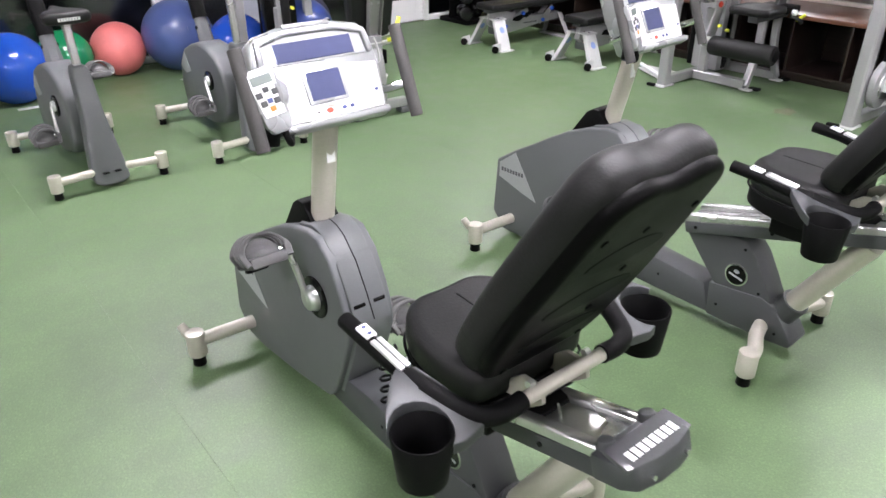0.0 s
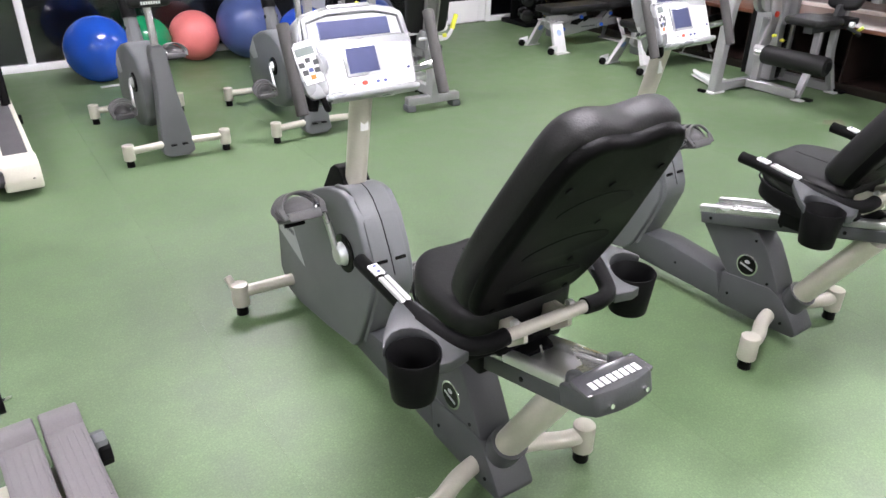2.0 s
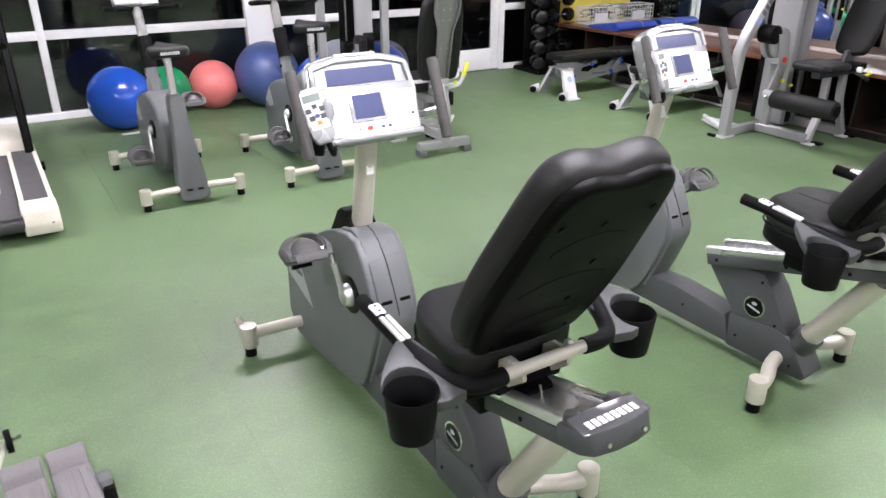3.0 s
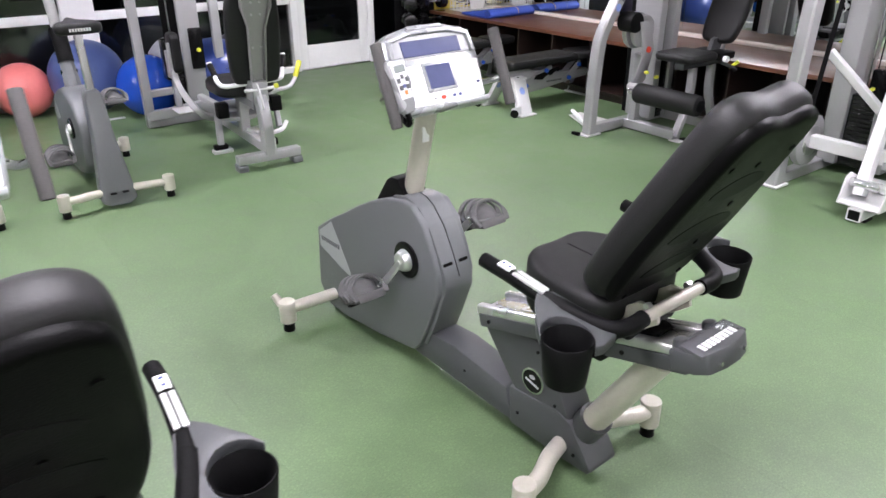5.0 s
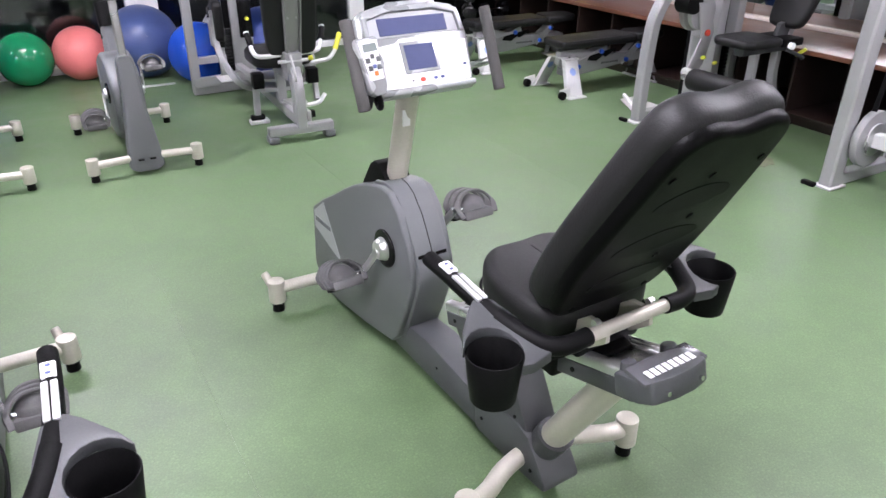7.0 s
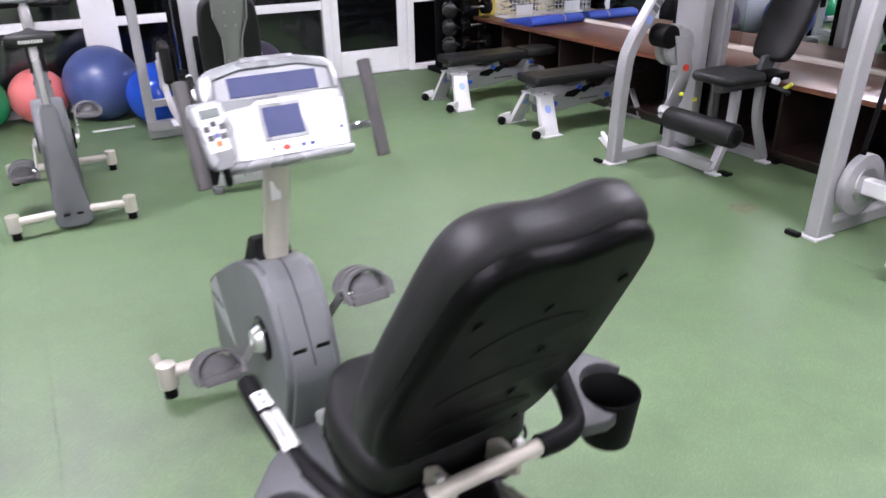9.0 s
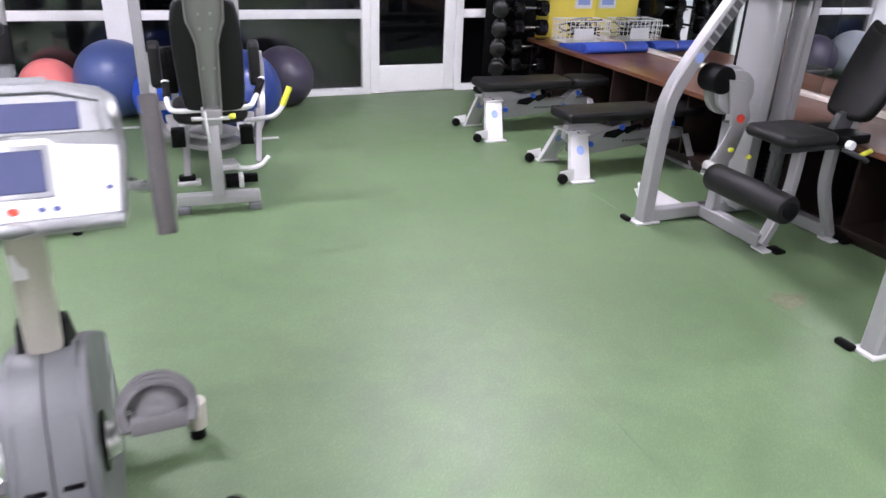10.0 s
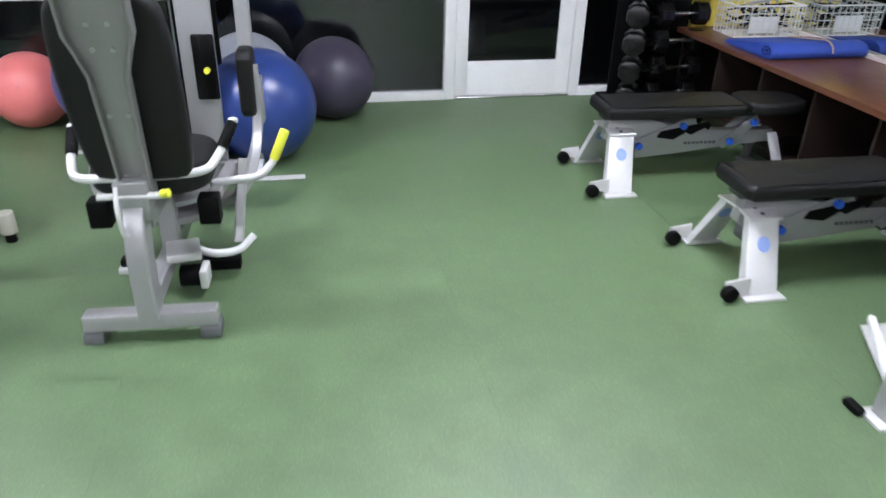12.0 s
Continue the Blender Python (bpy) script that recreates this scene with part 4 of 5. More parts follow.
# ---- exercise balls ----
def exercise_ball(x, y, r, color, label, rough):
    q = bmesh.new()
    bmesh.ops.create_uvsphere(q, u_segments=48, v_segments=28, radius=r)
    for v in q.verts:
        if v.co.z < -0.955 * r:
            v.co.z = -0.955 * r + (v.co.z + 0.955 * r) * 0.1
    low = min(v.co.z for v in q.verts)
    for v in q.verts:
        v.co.z -= low
    m_ = mat("ball_vinyl", color, rough, 0, 30, 0.05, spec=0.5)
    t = solid("exercise_ball", q, m_, pose(x, y, 0), label, "exercise ball", "exercise balls", smooth=180)
    part("plug", cyl((0, -r * 0.93, r * 1.28), (0, -r * 0.97, r * 1.295), 0.012, seg=12), m_, t)
    return t


exercise_ball(0.88, 6.55, 0.285, (0.012, 0.075, 0.44), "shiny bright blue exercise ball by the window", 0.20)
exercise_ball(1.37, 6.94, 0.235, (0.005, 0.22, 0.085), "shiny green exercise ball by the window", 0.22)
exercise_ball(1.83, 6.95, 0.240, (0.72, 0.19, 0.18), "matte coral pink exercise ball by the window", 0.42)
exercise_ball(2.35, 6.80, 0.325, (0.058, 0.088, 0.235), "large dusty violet-blue exercise ball by the white pier", 0.36)
exercise_ball(2.74, 6.33, 0.270, (0.012, 0.065, 0.42), "shiny royal blue exercise ball beside the hip machine", 0.20)
exercise_ball(3.30, 6.16, 0.325, (0.024, 0.048, 0.20), "large navy blue exercise ball behind the hip machine", 0.32)
exercise_ball(3.20, 6.86, 0.300, (0.30, 0.32, 0.36), "silver grey exercise ball against the window", 0.35)
exercise_ball(3.77, 6.91, 0.275, (0.05, 0.042, 0.07), "dull dark purple exercise ball by the window", 0.45)
for x, y, w in ((0.95, 6.30, 0.30), (2.33, 6.365, 0.34), (3.40, 5.80, 0.26)):
    solid("floor_plate", box(-w / 2, w / 2, -0.028, 0.028, 0, 0.006, 0.002), SILVER_L, pose(x, y, 0.0), "thin pale metal strip lying on the floor", "floor strip", "floor strips")
stain = solid("floor_stain", prism([(0.10 * math.cos(a) * (1 + 0.25 * math.sin(3 * a + 1)), 0.075 * math.sin(a) * (1 + 0.2 * math.sin(5 * a))) for a in [i * math.pi / 12 for i in range(24)]], 0.0, 0.0015, "z"), STAIN, pose(5.43, 2.38, 0), "worn tan patch in the rubber floor", "floor stain")


# ---- hip machine, seen from behind ----
def pad_v(parent, x0, x1, y0, y1, z0, z1, b=0.02):
    return part("pad", box(x0, x1, y0, y1, z0, z1, b, 3), VINYL, parent, "black vinyl pad")


def hip_machine(m):
    t = thing("hip_machine", m, "silver hip abductor machine with black pads", "weight machine")
    bar = part("base_bar", box(-0.235, 0.235, -0.035, 0.035, 0.05, 0.115, 0.008), SILVER, t)
    for s in (-1, 1):
        part("base_foot", prism([(-0.045, 0.0), (-0.04, 0.045), (-0.015, 0.055), (0.05, 0.055), (0.05, 0.0)], s * 0.205 - 0.038, s * 0.205 + 0.038, "x", 0.01, 2), GREY, bar)
    col = part("column", bent([(0, -0.005, 0.10), (0, -0.005, 0.30), (0, 0.03, 0.44), (0, 0.10, 0.52)], 0.072, 0.10, (0, 1, 0)), SILVER, t)
    part("main_beam", beam((0, 0.04, 0.135), (0, 1.75, 0.135), 0.055, 0.075), SILVER, t)
    # back frame and pad
    bm_ = pose(0.012, 0.10, 0.56, 10)
    # rear of the frame faces away from the lamps: its shade is in the colour
    part("back_frame", prism([(-0.044, -0.02), (-0.047, 0.15), (-0.054, 0.42), (-0.078, 0.50), (-0.096, 0.55), (-0.100, 0.80), (0.100, 0.80), (0.096, 0.55), (0.078, 0.50), (0.054, 0.42), (0.047, 0.15), (0.044, -0.02)], -0.020, 0.012, "y", 0.006, 2, bm_), SILVER_SHADED, t)
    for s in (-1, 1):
        part("frame_flange", sweep([bm_ @ Vector((s * a, -0.025, z)) for a, z in ((0.046, -0.02), (0.049, 0.15), (0.056, 0.42), (0.080, 0.50), (0.098, 0.55), (0.102, 0.80))], rect(0.010, 0.05, 0.002), (0, 1, 0)), SILVER_SHADED, t)
    for z in (0.05, 0.28, 0.50, 0.58):
        for s in (-1, 1):
            part("bolt", cyl(bm_ @ Vector((s * 0.03, -0.028, z)), bm_ @ Vector((s * 0.03, -0.018, z)), 0.008, seg=10), SILVER, t)
    part("backrest", cushion([(-0.13, 0.0), (-0.165, 0.06), (-0.188, 0.40), (-0.175, 0.56), (-0.13, 0.66), (0.13, 0.66), (0.175, 0.56), (0.192, 0.40), (0.185, 0.06), (0.14, 0.0)], 0.08, 0.025, "y", bm_ @ Matrix.Translation((0, 0.02, 0)), 3), VINYL, t, "black vinyl back pad")
    part("seat", cushion(rounded(0.44, 0.46, 0.14, 6, 0.0, 0.44), 0.100, 0.034, "z", Matrix.Translation((0, 0, 0.462)), 5), VINYL, t, "black vinyl seat pad")
    part("seat_frame", beam((0, 0.10, 0.42), (0, 0.70, 0.42), 0.07, 0.06), SILVER, t)
    part("seat_post", beam((0, 0.45, 0.15), (0, 0.45, 0.42), 0.07, 0.07, (0, 1, 0)), SILVER, t)
    part("seat_bracket", prism([(0.02, 0.46), (0.02, 0.60), (0.16, 0.60), (0.18, 0.46)], -0.055, 0.055, "x", 0.005), SILVER, t)
    part("adjust_handle", tube([(-0.035, -0.01, 0.60), (-0.03, -0.05, 0.53), (-0.022, -0.055, 0.45), (-0.015, -0.02, 0.42)], 0.008, 10), SILVER_L, t)
    part("cross_rod", cyl((-0.11, 0.03, 0.55), (0.10, 0.03, 0.55), 0.012), SILVER_L, t)
    part("knob", cyl((0.10, 0.02, 0.56), (0.13, 0.01, 0.565), 0.016, seg=10, b=0.005), YEL_K, t, "yellow adjusting knob")
    # side handles
    hb = part("handle_bar", tube([(-0.235, 0.26, 0.66), (-0.235, 0.21, 0.60), (-0.20, 0.16, 0.57), (-0.06, 0.14, 0.575), (0.10, 0.15, 0.575), (0.22, 0.19, 0.575), (0.26, 0.25, 0.605), (0.30, 0.31, 0.66)], 0.016, 12), SILVER_L, t, "pale silver bent handle bar")
    for a, b in (((-0.235, 0.235, 0.63), (-0.24, 0.31, 0.70)), ((0.275, 0.275, 0.625), (0.315, 0.345, 0.70))):
        part("handle_grip", cyl(a, b, 0.021, seg=14, b=0.003), BLACK, hb)
        part("grip_end", cyl(b, (b[0], b[1] + 0.008, b[2] + 0.010), 0.019, seg=12), PRINT, hb)
    lv = part("release_lever", tube([(0.20, 0.44, 0.42), (0.30, 0.42, 0.44), (0.38, 0.43, 0.45), (0.43, 0.445, 0.49), (0.445, 0.45, 0.515)], 0.016, 12), SILVER_L, t)
    part("lever_grip", cyl((0.443, 0.45, 0.51), (0.495, 0.47, 0.625), 0.020, seg=14, b=0.004), YEL_K, lv, "bright yellow lever grip")
    # leg arms with pads
    for s in (-1, 1):
        arm = part("leg_arm", bent([(s * 0.08, 0.75, 0.22), (s * 0.20, 0.65, 0.25), (s * 0.30, 0.62, 0.34), (s * 0.345, 0.86, 0.50), (s * 0.345, 0.90, 0.78)], 0.045, 0.045, (0, 1, 0.3)), SILVER, t)
        part("knee_pad", cushion(rounded(0.16, 0.30, 0.05), 0.07, 0.02, "x", Matrix.Translation((s * 0.315 - 0.035, 0.92, 0.70)), 3), VINYL, arm, "black vinyl knee pad")
        part("pad_plate", box(s * 0.365 - 0.012, s * 0.365 + 0.012, 0.88, 0.96, 0.52, 0.72, 0.003), SILVER, arm)
        part("stop_block", box(s * 0.20 - 0.04, s * 0.20 + 0.04, 0.26, 0.34, 0.32, 0.43, 0.008), BLACK, t)
        part("stop_arm", beam((s * 0.20, 0.33, 0.39), (s * 0.25, 0.62, 0.42), 0.05, 0.04), SILVER, t)
        part("foot_rest", box(s * 0.25 - 0.07, s * 0.25 + 0.07, 1.05, 1.25, 0.20, 0.21, 0.003), SILVER_L, t)
    part("foot_bar", tube([(0.06, 0.46, 0.14), (0.16, 0.40, 0.125), (0.27, 0.40, 0.135), (0.335, 0.44, 0.18)], 0.016, 12), PRINT, t, "white bent foot bar")
    part("foot_bar_post", beam((0.27, 0.44, 0.15), (0.30, 0.60, 0.46), 0.04, 0.04, (0, 1, 0)), SILVER, t)
    part("cam_disc", cyl((0, 0.60, 0.24), (0, 0.60, 0.27), 0.17, seg=32, b=0.004), SILVER, t)
    part("cam_disc", cyl((0, 0.60, 0.31), (0, 0.60, 0.335), 0.15, seg=32, b=0.004), SILVER, t)
    part("linkage", box(0.07, 0.20, 0.24, 0.38, 0.15, 0.185, 0.006, 2, pose(0, 0, 0.01, 0, 0, 12)), SILVER_L, t)
    part("damper", cyl((0.05, 0.30, 0.08), (0.13, 0.30, 0.08), 0.045, seg=18, b=0.004), BLACK, t)
    part("damper_fork", box(0.13, 0.16, 0.25, 0.35, 0.04, 0.12, 0.006), SILVER_L, t)
    part("side_foot", box(-0.245, -0.10, 0.47, 0.55, 0.0, 0.028, 0.006), SILVER_L, t)
    part("side_foot_pad", box(-0.235, -0.13, 0.48, 0.54, 0.028, 0.065, 0.01), BLACK, t)
    part("side_post", beam((-0.18, 0.51, 0.05), (-0.16, 0.56, 0.34), 0.045, 0.045, (0, 1, 0)), SILVER, t)
    part("cross_base", box(0.10, 0.26, 0.47, 0.53, 0.0, 0.05, 0.006), BLACK, t)
    # weight tower in front of the seat
    fr = part("tower_frame", beam((-0.44, 1.53, 0.02), (-0.44, 1.53, 1.75), 0.075, 0.055, (0, 1, 0)), SILVER, t)
    part("tower_post", beam((0.24, 1.62, 0.02), (0.24, 1.62, 1.75), 0.075, 0.055, (0, 1, 0)), SILVER, t)
    part("tower_base", beam((-0.47, 1.53, 0.045), (0.22, 1.57, 0.045), 0.075, 0.08), SILVER, t)
    part("tower_brace", bent([(-0.44, 1.53, 0.10), (-0.25, 1.40, 0.14), (-0.06, 1.25, 0.20), (0.0, 0.95, 0.22)], 0.07, 0.08), SILVER, t)
    part("cross_rail", beam((-0.42, 1.55, 0.28), (-0.16, 1.58, 0.28), 0.05, 0.06), SILVER, t)
    part("weight_shroud", box(-0.086, 0.090, 1.56, 1.60, 0.05, 1.60, 0.010), SILVER, t, "silver weight stack cover")
    st = part("weight_stack", box(-0.158, 0.080, 1.62, 1.76, 0.06, 0.10, 0.003), IRON, t)
    for i in range(14):
        part("weight_plate", box(-0.157, 0.079, 1.61, 1.77, 0.10 + i * 0.03, 0.127 + i * 0.03, 0.003), IRON, st)
    for x in (-0.130, 0.05):
        part("guide_rod", cyl((x, 1.69, 0.1), (x, 1.69, 1.58), 0.008, seg=10), CHROME, st)
    part("stack_guard", box(-0.165, 0.085, 1.775, 1.79, 0.05, 1.60, 0.004), BLACK, t, "black rear guard of the stack")
    part("selector_plate", box(-0.022, 0.092, 1.535, 1.558, 0.44, 0.78, 0.012), BLACK_G, t, "black selector plate")
    part("stack_pin", cyl((0.045, 1.51, 0.60), (0.045, 1.536, 0.60), 0.016, seg=10), YEL_K, t, "yellow pull pin")
    part("top_cover", box(-0.24, 0.24, 1.50, 1.84, 1.58, 1.78, 0.03, 3), GREY, t)
    part("range_box", box(-0.30, -0.20, 1.30, 1.42, 0.42, 0.74, 0.012), BLACK_G, t)
    part("range_post", beam((-0.23, 1.36, 0.14), (-0.23, 1.36, 0.44), 0.05, 0.05, (0, 1, 0)), SILVER, t)
    return t


hip_machine(pose(2.945, 4.325, 0, 0, 0, -3))


# ---- leg extension machine ----
def selector(parent, x, y, z):
    k = part("selector_knob", cyl((x, y, z), (x - 0.02, y - 0.035, z + 0.01), 0.014, seg=10, b=0.003), YEL_K, parent, "yellow pull pin")
    return k


def weight_tower(t, x0, x1, y0, y1, h=1.62):
    """Silver weight stack tower: two covers, a stack of iron plates, rods and a top cap."""
    w = (y1 - y0) * 0.30
    for a, b in ((y0, y0 + w), (y1 - w, y1)):
        part("weight_shroud", box(x0, x1, a, b, 0.06, h, 0.012), SILVER, t, "silver weight stack cover")
    s = part("weight_stack", box(x0 + 0.03, x1 - 0.03, y0 + w + 0.004, y1 - w - 0.004, 0.06, 0.10, 0.003), IRON, t)
    for i in range(15):
        part("weight_plate", box(x0 + 0.025, x1 - 0.025, y0 + w + 0.005, y1 - w - 0.005, 0.10 + i * 0.03, 0.127 + i * 0.03, 0.003), IRON, s)
    for y in (y0 + w + 0.04, y1 - w - 0.04):
        part("guide_rod", cyl(((x0 + x1) / 2, y, 0.1), ((x0 + x1) / 2, y, h), 0.008, seg=10), CHROME, s)
    part("cable", cyl(((x0 + x1) / 2, (y0 + y1) / 2, 0.55), ((x0 + x1) / 2, (y0 + y1) / 2, h), 0.004, seg=8), BLACK, s)
    return s


def leg_extension(m):
    """Origin under the knee of the sloping post; the user's seat looks along -x."""
    t = thing("leg_extension_machine", m, "silver leg extension machine with black roller and pads", "weight machine")
    post = part("sloping_post", bent([(0.03, 0, 0.015), (0.035, 0, 0.34), (0.055, 0, 0.66), (0.09, 0, 0.80), (0.21, 0, 1.00), (0.50, 0, 1.42), (0.62, 0, 1.60)], 0.085, 0.088, (1, 0, 0), 0.012, None, 5), SILVER, t)
    part("foot_plate", box(-0.05, 0.115, -0.055, 0.055, 0.0, 0.014, 0.004), SILVER_L, post)
    part("rubber_foot", box(-0.075, -0.04, 0.02, 0.10, 0.0, 0.028, 0.01), BLACK, post)
    lm = Matrix.Translation((0.215, -0.0455, 1.008)) @ Matrix.Rotation(radians(-55.0), 4, "Y") @ Matrix.Rotation(radians(90), 4, "X")
    bars(post, lm @ pose(0, 0, 0), 0.03, 0.42, 8, 0.056, PRINT_D)
    part("logo", prism(ring(0.030, 24), 0.0, 0.0012, "z", 0, 1, lm @ Matrix.Translation((-0.03, 0, 0))), LOGO, post)
    part("base_rail", beam((0.04, 0, 0.045), (0.98, 0, 0.045), 0.07, 0.075), SILVER, t)
    part("cross_rail", beam((0.45, 0.02, 0.045), (0.45, -0.53, 0.045), 0.075, 0.075), SILVER, t)
    part("cross_rail", beam((0.95, 0.02, 0.045), (0.95, -0.53, 0.045), 0.075, 0.075), SILVER, t)
    part("step_plate", prism([(0.10, 0.10), (0.42, 0.06), (0.42, 0.46), (0.28, 0.46)], 0.022, 0.034, "z", 0.003), SILVER_L, t)
    part("step_rail", beam((0.06, 0.03, 0.06), (0.32, 0.46, 0.06), 0.03, 0.03), PRINT, t)
    for x in (0.45, 0.95):
        part("foot_plate", box(x - 0.05, x + 0.05, -0.60, -0.50, 0.0, 0.014, 0.004), SILVER_L, t)
        part("rubber_foot", box(x + 0.01, x + 0.08, -0.64, -0.55, 0.0, 0.022, 0.008), BLACK, t)
    part("seat_strut", bent([(0.44, -0.53, 0.03), (0.50, -0.52, 0.13), (0.58, -0.51, 0.30), (0.60, -0.50, 0.58)], 0.05, 0.06, (0, 1, 0)), SILVER, t)
    part("seat_strut", bent([(0.95, -0.53, 0.03), (0.91, -0.52, 0.14), (0.84, -0.51, 0.34), (0.84, -0.50, 0.58)], 0.05, 0.06, (0, 1, 0)), SILVER, t)
    part("seat_beam", beam((0.42, -0.50, 0.585), (0.98, -0.50, 0.585), 0.08, 0.06), GREY_D, t)
    part("seat", cushion(rounded(0.38, 0.36, 0.07, 5, 0.55, -0.46), 0.062, 0.028, "z", Matrix.Translation((0, 0, 0.61)), 4), VINYL, t, "black vinyl seat pad")
    part("seat_slide", box(0.74, 0.96, -0.62, -0.34, 0.60, 0.655, 0.010), BLACK, t)
    bk = Matrix.Translation((0.88, -0.47, 0.72)) @ Matrix.Rotation(radians(24), 4, "Y")
    part("backrest", cushion([(-0.10, 0.0), (-0.145, 0.05), (-0.165, 0.22), (-0.165, 0.46), (-0.150, 0.545), (-0.125, 0.550), (-0.07, 0.505), (0.0, 0.488), (0.07, 0.505), (0.125, 0.550), (0.150, 0.545), (0.165, 0.46), (0.165, 0.22), (0.145, 0.05), (0.10, 0.0)], 0.075, 0.028, "x", bk, 4), VINYL, t, "black vinyl backrest pad")
    part("back_tube", beam((0.95, -0.47, 0.60), (1.16, -0.47, 1.20), 0.06, 0.05, (1, 0, 0)), SILVER, t)
    part("back_mount", prism([(0.80, 0.60), (0.85, 0.74), (0.96, 0.76), (1.02, 0.60)], -0.49, -0.45, "y", 0.005), GREY_D, t)
    part("seat_knob", cyl((0.74, -0.665, 0.625), (0.74, -0.700, 0.625), 0.024, seg=16, b=0.004), PRINT, t, "white round seat knob")
    part("seat_lever", cyl((0.84, -0.66, 0.545), (0.86, -0.72, 0.60), 0.013, seg=10, b=0.003), YEL_K, t)
    part("side_handle", tube([(0.72, -0.66, 0.60), (0.78, -0.70, 0.57), (0.86, -0.70, 0.54), (0.90, -0.67, 0.52)], 0.014, 10), GREY_D, t)
    # lever arm with shin roller
    part("cam_disc", cyl((0.42, -0.03, 0.80), (0.42, -0.075, 0.80), 0.14, seg=36, b=0.006), SILVER, t)
    part("cam_disc", cyl((0.42, -0.10, 0.80), (0.42, -0.14, 0.80), 0.125, seg=36, b=0.006), SILVER, t)
    part("counterweight", cyl((0.30, -0.16, 0.875), (0.30, -0.02, 0.875), 0.078, seg=28, b=0.008), BLACK, t, "black round counterweight")
    arm = part("lever_arm", prism([(0.33, 0.88), (0.45, 0.87), (0.53, 0.66), (0.46, 0.42), (0.33, 0.33), (0.27, 0.36), (0.33, 0.46), (0.40, 0.62)], -0.17, -0.15, "y", 0.005), SILVER, t)
    part("pivot_cap", cyl((0.45, -0.172, 0.66), (0.45, -0.185, 0.66), 0.024, seg=16), RED, arm, "red pivot cap")
    part("arm_hub", cyl((0.30, -0.26, 0.385), (0.30, -0.14, 0.385), 0.032, seg=18, b=0.004), SILVER_L, arm)
    part("arm_bracket", box(0.20, 0.34, -0.25, -0.16, 0.37, 0.44, 0.010, 2, pose(0, 0, 0, 0, 8, 0)), SILVER_L, arm)
    selector(arm, 0.36, -0.24, 0.50)
    selector(t, 0.52, -0.22, 0.44)
    rp = part("shin_roller", cyl((0.245, -0.27, 0.365), (0.245, -0.84, 0.365), 0.078, seg=28, b=0.020), VINYL, t, "long black vinyl shin roller")
    part("roller_cap", cyl((0.245, -0.838, 0.365), (0.245, -0.852, 0.365), 0.045, seg=20, b=0.004), BLACK, rp)
    part("roller_shaft", cyl((0.245, -0.19, 0.365), (0.245, -0.27, 0.365), 0.022, seg=14), CHROME, rp)
    part("low_column", beam((0.45, -0.10, 0.08), (0.45, -0.10, 0.62), 0.07, 0.06, (1, 0, 0)), SILVER, t)
    for a, b in ((0.62, 0.70), (0.81, 0.845)):
        part("weight_shroud", box(a, b, -0.13, 0.13, 0.06, 1.30, 0.010), SILVER, t, "silver weight stack cover")
    stack = part("weight_stack", box(0.71, 0.80, -0.11, 0.12, 0.06, 0.10, 0.003), IRON, t)
    for i in range(15):
        part("weight_plate", box(0.705, 0.805, -0.115, 0.125, 0.10 + i * 0.03, 0.127 + i * 0.03, 0.003), IRON, stack)
    part("stack_guard", box(0.68, 0.808, 0.132, 0.215, 0.06, 1.30, 0.004), BLACK, t)
    for y in (-0.08, 0.05):
        part("guide_rod", cyl((0.755, y, 0.1), (0.755, y, 1.30), 0.008, seg=10), CHROME, stack)
    part("top_cap", box(0.58, 0.88, -0.19, 0.25, 1.30, 1.37, 0.02, 3), GREY_D, t)
    part("placard_board", box(0.56, 0.60, -0.13, 0.20, 1.37, 1.62, 0.01), SILVER, t)
    part("placard", box(0.552, 0.559, -0.11, 0.18, 1.40, 1.58, 0.002), PRINT, t, "pale instruction placard")
    q = None
    for i in range(4):
        q = box(0.5495, 0.5515, -0.09, 0.10 - 0.03 * (i % 2), 1.43 + i * 0.032, 1.44 + i * 0.032, 0, 1, None, q)
    part("placard_lines", q, PRINT_D, t)
    part("rear_post", beam((0.98, 0, 0.05), (0.98, 0, 1.62), 0.08, 0.06, (1, 0, 0)), SILVER, t)
    part("top_beam", beam((0.60, 0, 1.59), (1.02, 0, 1.59), 0.08, 0.06), SILVER, t)
    return t


leg_extension(pose(5.315, 3.455, 0))


